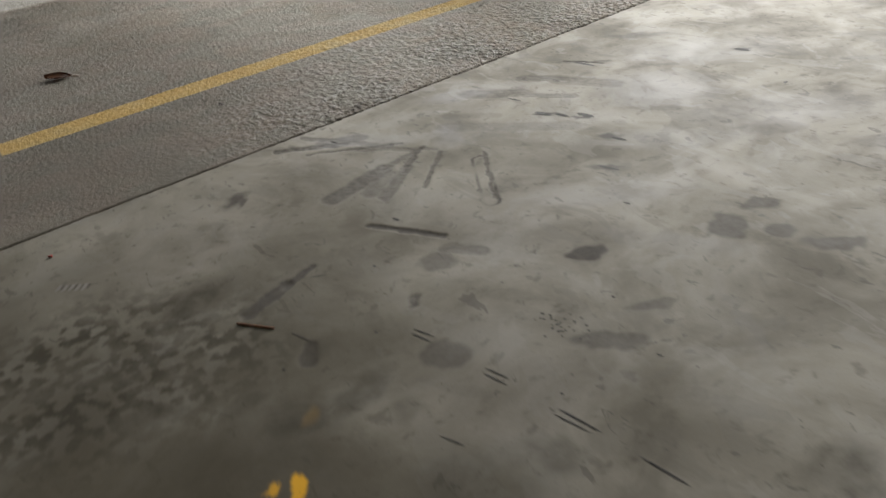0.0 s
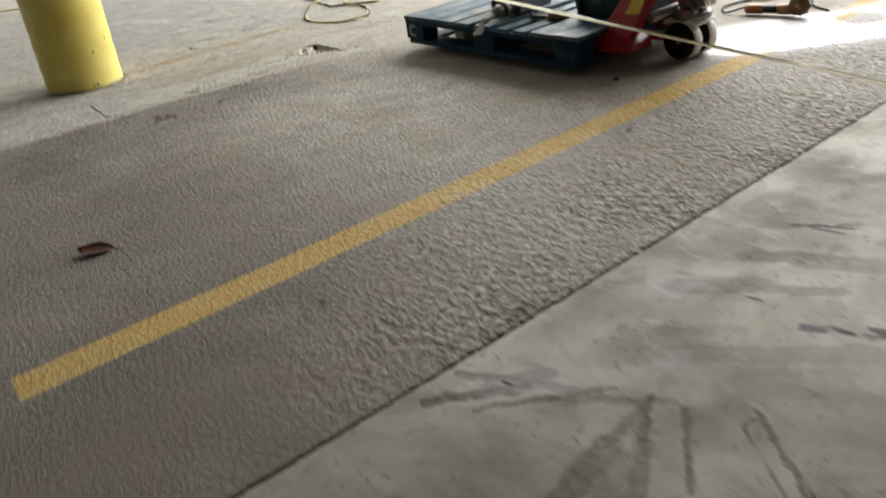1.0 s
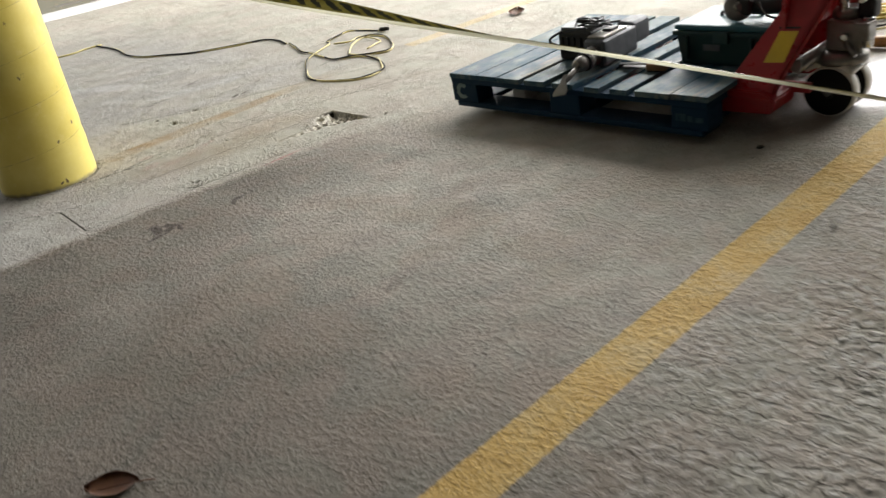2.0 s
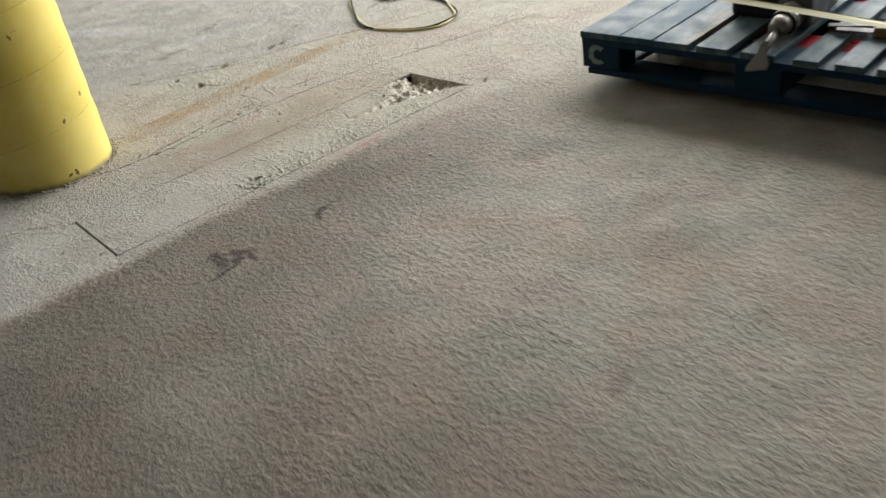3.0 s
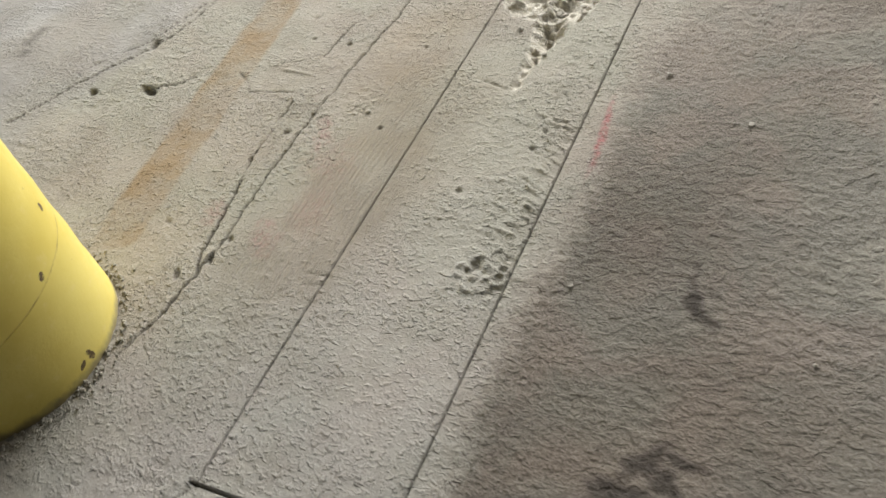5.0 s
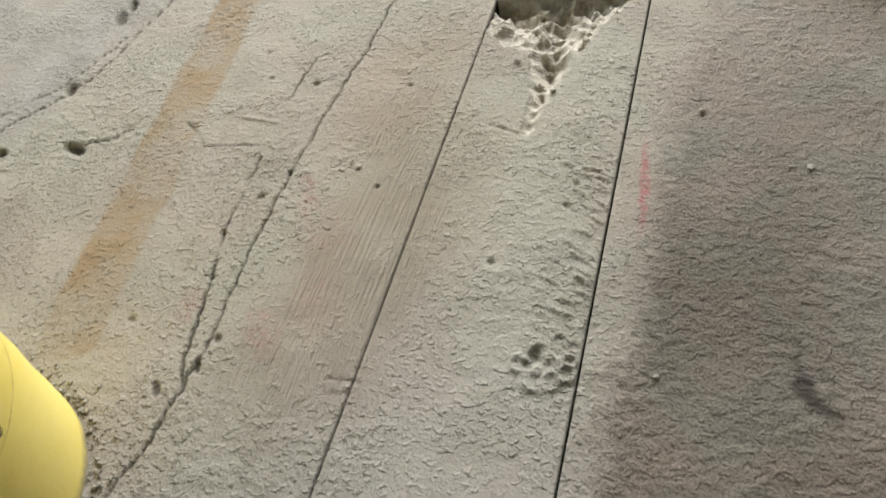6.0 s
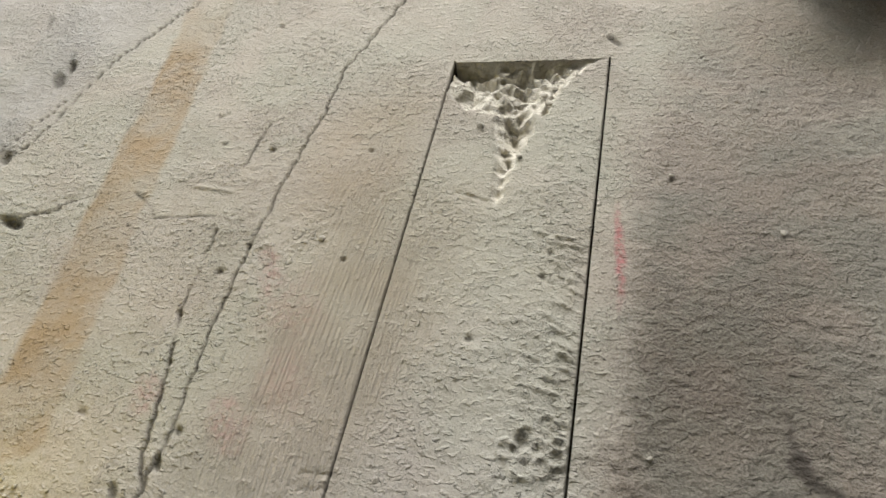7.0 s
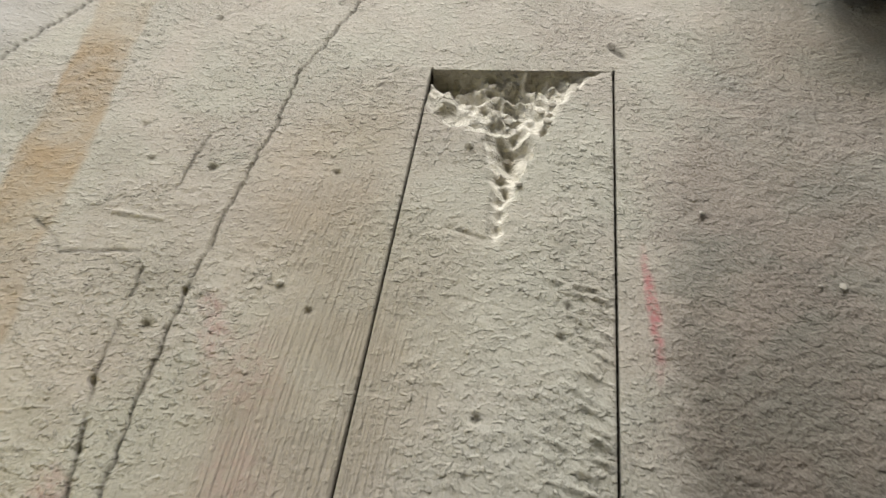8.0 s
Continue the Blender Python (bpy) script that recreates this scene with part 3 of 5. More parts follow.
    # pits and pocks
    for cx, cy, rx, ry, tn, dp in ((-0.533, 1.026, 0.026, 0.011, 70, 0.012), (-0.561, 1.182, 0.013, 0.010, 60, 0.010), (-0.067, 1.155, 0.022, 0.009, 20, 0.010), (-0.115, 1.16, 0.03, 0.014, 30, 0.005), (-0.365, 1.14, 0.02, 0.011, 20, 0.009), (-0.889, 0.695, 0.008, 0.005, 60, 0.003), (0.096, 0.716, 0.006, 0.005, 0, 0.004), (-0.565, 0.39, 0.005, 0.004, 0, 0.004), (-0.57, 0.068, 0.006, 0.005, 30, 0.004), (-0.699, 0.161, 0.006, 0.005, 0, 0.004), (-0.341, -0.122, 0.005, 0.004, 0, 0.003), (-0.55, 0.56, 0.006, 0.005, 0, 0.004), (-0.70, 0.622, 0.007, 0.005, 10, 0.005), (-0.79, 0.60, 0.006, 0.005, 10, 0.005), (-0.90, 0.538, 0.007, 0.006, 10, 0.005), (-0.95, 0.548, 0.012, 0.005, 20, 0.006),
                                   (-0.22, 0.74, 0.006, 0.006, 0, 0.004), (-0.31, 0.60, 0.007, 0.006, 0, 0.005), (-0.30, 0.41, 0.005, 0.005, 0, 0.004), (-0.61, 0.59, 0.007, 0.006, 0, 0.005), (-0.998, 0.592, 0.013, 0.006, 30, 0.004), (-0.868, 0.07, 0.007, 0.006, 10, 0.005), (-1.43, 0.16, 0.009, 0.006, 40, 0.004), (-1.36, 0.05, 0.008, 0.005, 40, 0.003),
                                   (0.06, -0.006, 0.02, 0.007, 40, 0.003), (-0.30, 0.70, 0.005, 0.005, 0, 0.003), (-0.52, 0.06, 0.006, 0.005, 0, 0.003)):
        b = blot(x, y, cx, cy, rx, ry, tn, 0.45)
        z, crack = z - dp * b, np.maximum(crack, b * (0.7 if rx > 0.009 else 0.35))
    # cluster of ring marks pressed into the strip, and flaked ridges by the cut
    for cx, cy, r in ((-0.841, 0.032, 0.013), (-0.856, 0.014, 0.010), (-0.877, 0.016, 0.012), (-0.894, 0.057, 0.014), (-0.891, 0.034, 0.013), (-0.825, 0.034, 0.011), (-0.830, 0.012, 0.009), (-0.866, 0.045, 0.010), (-0.870, 0.082, 0.012), (-0.84, 0.06, 0.009)):
        q = np.hypot(x - cx + 0.6 * wig, y - cy + 0.6 * wig)
        z = z + 0.0036 * np.exp(-((q - r) / 0.0024) ** 2) * np.clip(0.6 + 1.6 * perlin(x, y, 0.02, 59), 0, 1.3) - 0.0014 * (1 - sstep(q, r * 0.6, r))
    b = blot(x, y, -0.854, 0.063, 0.011, 0.009, 20, 0.5)
    z, crack = z - 0.006 * b, np.maximum(crack, 0.3 * b)
    for i in range(40):
        a = (-0.80 + 0.33 * ((i * 61) % 97) / 97, 0.004 + 0.02 * ((i * 29) % 31) / 31)
        reach = 0.03 + 0.075 * ((i * 53) % 23) / 23
        b = (a[0] + reach * (0.15 + 0.7 * ((i * 37) % 19) / 19), a[1] + reach)
        q, tt = seg_dist(x + wig, y + 1.5 * wig, a, b)
        z = z + 0.0012 * (1 + (i * 17) % 3) * (1 - tt * 0.8) * np.exp(-(q / 0.0026) ** 2) * np.clip(0.7 + 2 * perlin(x, y, 0.03, 63), 0, 1.2)
    streak = perlin(x * 0.19 + y, y * 0.08 - x * 0.05, 0.0105, 61)
    z = z + 0.0006 * streak * comb * (0.6 + 0.8 * patch)
    q, tt = seg_dist(x + 0.5 * wig, y, (-0.417, 0.714), (-0.426, 0.638))
    z = z + 0.003 * np.exp(-(q / 0.003) ** 2)
    for a, b in (((-0.938, 0.345), (-0.936, 0.30)), ((-0.962, 0.34), (-0.955, 0.302)), ((-0.395, 0.235), (-0.405, 0.20)), ((-0.40, 0.215), (-0.415, 0.18))):
        z = z - 0.002 * np.exp(-(seg_dist(x, y, a, b)[0] / 0.003) ** 2)

    wx, wy = x + 0.03 * perlin(x, y, 0.09, 70) + 0.014 * perlin(x, y, 0.03, 71), y + 0.03 * perlin(x, y, 0.09, 72) + 0.014 * perlin(x, y, 0.03, 73)
    # tan tyre-wide stripe, red chalk, white slurry with wet glare put into its colour
    q, tt = seg_dist(x + 0.35 * (wx - x), y + 0.35 * (wy - y), (-0.93, 0.785), (0.75, 0.985))
    m["tan"] = (1 - sstep(q, 0.046, 0.060)) * (0.6 + 0.5 * sstep(perlin(x, y, 0.18, 74), -0.3, 0.3)) * (1 - 0.8 * sstep(x, -0.1, 0.4)) + 0.2 * blot(wx, wy, -1.0, 0.72, 0.14, 0.14, 0, 0.6) + 0.25 * blot(wx, wy, -0.68, 0.34, 0.30, 0.13, -15, 0.6) + 0.35 * blot(wx, wy, -0.3, 0.42, 0.2, 0.1, -10, 0.6)
    red = 0.9 * blot(x + 0.4 * (wx - x), y + 0.3 * (wy - y), -0.51, -0.043, 0.085, 0.007, 2, 0.6)
    for cx, cy, r in ((-0.57, 0.51, 0.022), (-0.85, 0.62, 0.03), (-0.88, 0.47, 0.035), (-0.67, 0.44, 0.06), (-0.62, 0.50, 0.03), (-0.80, 0.42, 0.05)):
        red = np.maximum(red, 0.36 * (0.45 if r > 0.04 else 1.0) * blot(wx, wy, cx, cy, r, r * 0.7, 20, 0.7))
    m["red"] = red
    gz = y - (1.01 - 0.3 * x) + 0.05 * perlin(x, y, 0.12, 91) + 0.03 * perlin(x, y, 0.03, 92)
    m["grey"] = sstep(gz, -0.03, 0.08) * (0.55 + 0.45 * sstep(perlin(x, y * 2, 0.5, 93), -0.3, 0.2)) * sstep(y - x, 6.0, 2.0) * sstep(x, 0.9, 0.2)
    wh = blot(wx, wy, 1.35, -1.84, 0.60, 0.29, -25, 0.25)
    wh = np.maximum(wh, blot(wx, wy, 1.9, -2.15, 0.9, 0.3, -20, 0.35))
    m["white"] = np.maximum(wh * (1 - 0.6 * blot(wx, wy, 1.72, -1.98, 0.12, 0.12)), 0.35 * blot(x, y, -0.28, -3.45, 0.18, 0.15, -50, 0.6))
    dk = blot(wx, wy, -1.14, -0.30, 0.026, 0.018, 20, 0.35)
    for cx, cy, rx, ry, tn, v in ((-1.165, -0.265, 0.046, 0.013, 60, 1.0), (-1.11, -0.28, 0.04, 0.013, -30, 1.0), (-1.18, -0.325, 0.042, 0.012, 15, 1.0), (-1.105, -0.325, 0.032, 0.011, 70, 1.0), (-0.845, -0.30, 0.045, 0.014, 35, 1.0), (-0.80, -0.27, 0.02, 0.008, 10, 0.5), (-1.09, -2.79, 0.05, 0.014, 10, 0.7), (-1.0, -2.80, 0.02, 0.01, 10, 0.7), (-0.02, -2.13, 0.03, 0.008, 20, 0.8), (-1.42, -2.37, 0.012, 0.007, 0, 0.7), (-0.9, -1.35, 0.03, 0.02, 0, 0.3), (-0.35, -1.0, 0.09, 0.05, 20, 0.3), (-0.45, -1.15, 0.1, 0.06, -20, 0.25), (-0.25, -0.55, 0.08, 0.05, 0, 0.25),
                                  (0.5, 1.2, 0.05, 0.01, 20, 0.6), (-0.04, 1.175, 0.02, 0.006, 20, 0.6), (0.1, 1.3, 0.03, 0.008, 20, 0.6), (-0.1, 1.75, 0.12, 0.012, 25, 0.6), (-0.4, 1.55, 0.1, 0.01, 25, 0.5),
                                  (-1.70, -3.15, 0.05, 0.02, 20, 0.55), (-1.69, -3.17, 0.03, 0.008, 40, 0.5), (-0.685, -3.33, 0.035, 0.012, -50, 0.9), (-0.63, -3.435, 0.03, 0.010, -35, 0.9), (-0.67, -3.60, 0.04, 0.016, -45, 0.5), (-0.83, -3.74, 0.05, 0.02, -45, 0.4), (0.21, -3.40, 0.035, 0.010, -40, 0.8), (-0.26, -3.06, 0.09, 0.008, -45, 0.7), (0.1, -3.0, 0.1, 0.03, -40, 0.35)):
        dk = np.maximum(dk, v * blot(wx, wy, cx, cy, rx, ry, tn, 0.5))
    # scraped smears of the trowelled slab
    sx, sy = x + 0.010 * perlin(x, y, 0.05, 78) + 0.004 * perlin(x, y, 0.015, 79), y + 0.010 * perlin(x, y, 0.05, 83) + 0.004 * perlin(x, y, 0.015, 84)
    stri = 0.62 + 0.4 * sstep(perlin(x * 1.5 - y, (x + y) * 5, 0.06, 76) + 0.5 * perlin(x, y, 0.014, 85), -0.3, 0.3)
    for a, b, w, v in (((-1.92, -3.70), (-1.80, -3.65), 0.020, 0.7), ((-1.80, -3.655), (-1.71, -3.62), 0.011, 0.75), ((-1.50, -3.55), (-1.39, -3.73), 0.011, 0.95), ((-1.50, -3.345), (-1.29, -3.285), 0.032, 0.5), ((-1.40, -3.39), (-1.30, -3.33), 0.03, 0.32), ((-1.29, -3.285), (-1.12, -3.24), 0.012, 0.4), ((-1.385, -3.44), (-1.24, -3.33), 0.020, 0.42), ((-1.26, -3.34), (-1.13, -3.245), 0.009, 0.55), ((-1.33, -2.985), (-1.22, -3.03), 0.028, 0.42), ((-1.30, -3.08), (-1.10, -3.28), 0.012, 0.3), ((-1.27, -3.47), (-1.10, -3.31), 0.008, 0.5), ((-0.98, -3.17), (-0.70, -3.46), 0.034, 0.22), ((-0.92, -3.10), (-0.80, -3.22), 0.02, 0.15), ((-1.35, -2.90), (-1.19, -3.16), 0.016, 0.4), ((-1.46, -2.93), (-1.28, -3.04), 0.016, 0.6), ((-1.40, -3.02), (-1.15, -3.17), 0.008, 0.5), ((-0.75, -3.0), (-0.62, -3.12), 0.04, 0.35), ((-0.52, -3.02), (-0.44, -3.12), 0.03, 0.4), ((-0.45, -3.12), (-0.35, -3.3), 0.04, 0.3), ((-1.01, -3.41), (-1.17, -3.66), 0.006, 0.5), ((-0.30, -3.0), (-0.22, -3.12), 0.006, 0.8), ((-0.62, -3.16), (-0.52, -3.28), 0.02, 0.35), ((-1.37, -3.85), (-1.42, -3.78), 0.022, 0.35), ((-1.62, -3.93), (-1.60, -3.90), 0.012, 0.5), ((-1.90, -3.95), (-1.87, -3.90), 0.016, 0.5)):
        q, tt = seg_dist(sx, sy, a, b)
        on = 1 - sstep(q, w * 0.75, w * 1.2)
        dk = np.maximum(dk, v * on * stri)
        z = z - 0.002 * v * on * smooth + 0.0004 * np.exp(-((q - w * 1.3) / 0.006) ** 2) * smooth * v
    lite = 0.30 * blot(wx, wy, -1.22, -3.06, 0.16, 0.05, -40, 0.5)
    for cx, cy, rx, ry, tn, v in ((-1.0, -3.22, 0.10, 0.05, 50, 0.28), (-0.75, -2.98, 0.16, 0.05, -20, 0.3), (-0.30, -3.30, 0.14, 0.012, -60, 0.3), (-0.36, -3.57, 0.12, 0.012, -50, 0.32), (0.1, -3.3, 0.25, 0.12, -40, 0.3), (-0.55, -3.75, 0.2, 0.07, -45, 0.25), (-0.95, -3.85, 0.2, 0.06, -35, 0.2), (-0.15, -3.85, 0.3, 0.1, -40, 0.25), (-1.0, -4.15, 0.16, 0.05, -60, 0.18), (-1.15, -4.45, 0.25, 0.02, 60, 0.07)):
        lite = np.maximum(lite, v * blot(wx, wy, cx, cy, rx, ry, tn, 0.6))
    m["white"] = np.maximum(m["white"], lite * smooth)
    for a, b, w in (((-0.55, 2.55), (-0.3, 2.1), 0.07), ((-0.36, 1.66), (0.05, 1.55), 0.06)):
        m["white"] = np.maximum(m["white"], 0.16 * (1 - sstep(seg_dist(wx, wy, a, b)[0], w * 0.6, w * 1.2)))
    m["white"] = np.maximum(m["white"], 0.24 * pale * blot(wx, wy, -1.5, 0.2, 0.65, 0.42, 0, 0.7))
    ring = np.abs(seg_dist(x + wig, y + wig, (-1.05, -3.44), (-1.19, -3.67))[0] - 0.022)
    dk = np.maximum(dk, 0.7 * (1 - sstep(ring, 0.002, 0.007)) * smooth * np.clip(0.5 + 2 * perlin(x, y, 0.08, 86), 0.1, 1))
    # grey patches and the oily, spotted corner
    for cx, cy, rx, ry, tn, v in ((-1.19, -4.03, 0.045, 0.028, -40, 0.6), (-0.86, -4.18, 0.045, 0.06, -40, 0.42), (-0.71, -4.17, 0.05, 0.03, -45, 0.42), (-0.80, -4.28, 0.04, 0.03, -40, 0.4), (-0.75, -4.40, 0.07, 0.035, -45, 0.42), (-1.40, -4.30, 0.08, 0.03, -40, 0.38), (-1.67, -4.12, 0.05, 0.04, -20, 0.35), (-1.47, -3.81, 0.04, 0.05, 60, 0.35), (-1.24, -4.28, 0.06, 0.02, -30, 0.3), (-0.3, -3.9, 0.1, 0.06, -40, 0.25), (-0.15, -4.2, 0.12, 0.06, -30, 0.25)):
        dk = np.maximum(dk, v * blot(wx, wy, cx, cy, rx, ry, tn, 0.2))
    sp = 0.22 + 0.78 * sstep(perlin(x, y, 0.038, 81) + 0.5 * perlin(x, y, 0.018, 82), -0.1, 0.08)
    oil = sp * blot(wx, wy, -2.23, -3.68, 0.34, 0.27, -20, 0.45)
    for cx, cy, rx, ry, tn, v in ((-1.99, -3.57, 0.10, 0.06, 20, 0.9), (-2.21, -3.89, 0.07, 0.035, -35, 1.0), (-2.0, -4.08, 0.06, 0.06, 0, 0.75), (-1.86, -4.10, 0.08, 0.035, 20, 0.6), (-1.83, -4.20, 0.03, 0.03, 0, 0.6), (-1.37, -4.81, 0.08, 0.06, 0, 0.8), (-1.70, -4.47, 0.04, 0.06, 0, 0.55), (-1.85, -4.45, 0.1, 0.1, 0, 0.5), (-2.05, -3.98, 0.06, 0.03, 0, 0.6), (-1.86, -3.93, 0.035, 0.03, 0, 0.5), (-2.15, -4.2, 0.15, 0.2, 0, 0.35)):
        oil = np.maximum(oil, v * blot(wx, wy, cx, cy, rx, ry, tn, 0.5))
    m["oil"] = oil
    # raked bars
    for i in range(5):
        q = seg_dist(x, y, (-2.235 + 0.013 * i, -3.27 - 0.010 * i), (-2.222 + 0.013 * i, -3.255 - 0.010 * i))[0]
        m["white"] = np.maximum(m["white"], 0.22 * (1 - sstep(q, 0.002, 0.006)))
        dk = np.maximum(dk, 0.5 * (1 - sstep(seg_dist(x, y, (-2.228 + 0.013 * i, -3.275 - 0.010 * i), (-2.215 + 0.013 * i, -3.26 - 0.010 * i))[0], 0.001, 0.005)))
    m["dark"] = np.clip(dk * (1 + 0.75 * smooth), 0, 1)
    m["yellow"] = np.maximum(blot(wx, wy, -2.082, -4.245, 0.034, 0.016, -125, 0.15), np.maximum(0.8 * blot(wx, wy, -2.128, -4.21, 0.012, 0.008, 0, 0.4), 0.1 * blot(wx, wy, -1.98, -4.09, 0.03, 0.012, 40, 0.7)))
    m["pale"], m["smooth"], m["crack"] = pale, smooth, np.clip(crack, 0, 1)
    return z, m


def build_floor():
    xs = axis((-10.0, -3.2, 0.4), (-3.2, -2.6, 0.03), (-2.6, -1.5, 0.0066), (-1.5, -1.05, 0.0046), (-1.05, 0.04, 0.0034), (0.04, 0.14, 0.005), (0.14, 0.7, 0.008), (0.7, 2.6, 0.02), (2.6, OPEN_X + 0.2, 0.15))
    ys = axis((-14.0, -5.4, 0.4), (-5.4, -4.9, 0.03), (-4.9, -2.98, 0.0064), (-2.98, -2.60, 0.0045), (-2.60, -1.0, 0.0075), (-1.0, -0.12, 0.0055), (-0.12, 0.72, 0.0032), (0.72, 1.35, 0.007), (1.35, 3.0, 0.03), (3.0, OPEN_Y + 0.2, 0.12))

    def near(lines, at, offs):
        lines = [v for v in lines if all(abs(v - a) > 0.0034 for a in at)]
        return np.array(sorted(lines + [a + o for a in at for o in offs]))
    ys = near(ys, (0.0, CUT), (-0.0022, -0.0012, 0.0012, 0.0022))
    xs = near(xs, (-1.331, 0.0), (-0.0030, -0.0014, 0.0, 0.0008, 0.0025))
    nx, ny = len(xs), len(ys)
    gx, gy = np.meshgrid(xs, ys)
    x, y = gx.ravel(), gy.ravel()
    x0 = x.copy()
    for _ in range(4):
        x = x0 - end_skew(x, y)
    z, masks = relief(x, y)
    co = np.stack([x, y, z], 1).astype(np.float32)
    i = np.arange(nx * ny).reshape(ny, nx)
    quads = np.stack([i[:-1, :-1], i[:-1, 1:], i[1:, 1:], i[1:, :-1]], -1).reshape(-1, 4).astype(np.int32)
    me = bpy.data.meshes.new("floor")
    me.vertices.add(len(co))
    me.vertices.foreach_set("co", co.ravel())
    me.loops.add(quads.size)
    me.loops.foreach_set("vertex_index", quads.ravel())
    me.polygons.add(len(quads))
    me.polygons.foreach_set("loop_start", np.arange(0, quads.size, 4, dtype=np.int32))
    me.polygons.foreach_set("use_smooth", np.ones(len(quads), dtype=bool))
    me.update(calc_edges=True)
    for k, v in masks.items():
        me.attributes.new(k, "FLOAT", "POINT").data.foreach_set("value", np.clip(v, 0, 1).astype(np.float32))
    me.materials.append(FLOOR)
    ob = new("floor", me)
    return tagged(ob, "worn grey concrete garage floor with saw cuts, cracks and yellow line", "floor", kind="structure")


def floor_z(x, y):
    return float(relief(np.array([float(x)]), np.array([float(y)]))[0][0])


floor = build_floor()

# ---------------------------------------------------------------- shell
ground = part("ground", box((-400, -400, -0.5), (400, 400, -0.15), 0), GROUND)
tagged(ground, "wet brown asphalt yard outside the open garage", "ground", kind="structure")
ceiling = part("ceiling", box((-10, -14, CEIL), (OPEN_X, OPEN_Y, CEIL + 0.3), 0.01), SHELL)
tagged(ceiling, "flat grey concrete ceiling slab of the garage", "ceiling", kind="structure")
wall_west = part("wall_west", box((-10.3, -14, -0.15), (-10, OPEN_Y, CEIL), 0.01), SHELL)
tagged(wall_west, "plain grey concrete garage wall", "wall", kind="structure")
# unseen wall, added so that no daylight enters south of the opening
wall_east_blocker = part("wall_east_blocker", box((OPEN_X - 0.3, -13.9, -0.08), (OPEN_X, -3.6, CEIL), 0.01), SHELL)
tagged(wall_east_blocker, "plain grey unseen wall added to shut daylight off the south", "wall", kind="structure")
wall_south = part("wall_south", box((-10.3, -14.3, -0.15), (OPEN_X, -14.0, CEIL), 0.01), SHELL)
tagged(wall_south, "plain grey concrete garage wall", "wall", kind="structure")
slab = part("trim", box((-9.9, -13.9, -0.2), (OPEN_X + 0.15, OPEN_Y + 0.15, -0.085), 0.01), SHELL)
tagged(slab, "grey concrete slab edge below the floor", "trim", kind="structure")

apron = part("pavement", box((-40, OPEN_Y + 0.2, -0.3), (40, OPEN_Y + 1.15, -0.02), 0.02, m=pose(0, 0, 0)), APRON)
tagged(apron, "pale wet concrete apron along the open garage edge", "pavement", kind="structure")

COL = (-1.222, 0.812)
COL_R = 0.203


def build_column():
    col = thing("column", pose(*COL, 0), "round concrete column with chipped yellow paint on floor", "column", kind="structure")
    rings = [(COL_R + 0.002, -0.01)] + [(COL_R + 0.0012 * math.sin(9 * k), 1.5 * k / 30) for k in range(31)]
    part("painted_shaft", lathe(rings, pose(0, 0, 0), 96), YELLOW, col)
    part("bare_shaft", lathe([(COL_R - 0.003, 1.5), (COL_R - 0.003, CEIL + 0.02)], pose(0, 0, 0), 64), SHELL, col, "bare grey concrete upper shaft")
    return col


column = build_column()


# ---------------------------------------------------------------- pallet and jack
PAL = Matrix.Translation((0.203, -0.334, 0)) @ Matrix(((0.0933, 0.9956, 0, 0), (-0.9956, 0.0933, 0, 0), (0, 0, 1, 0), (0, 0, 0, 1)))
PZ = 0.036              # lifted clear of the floor


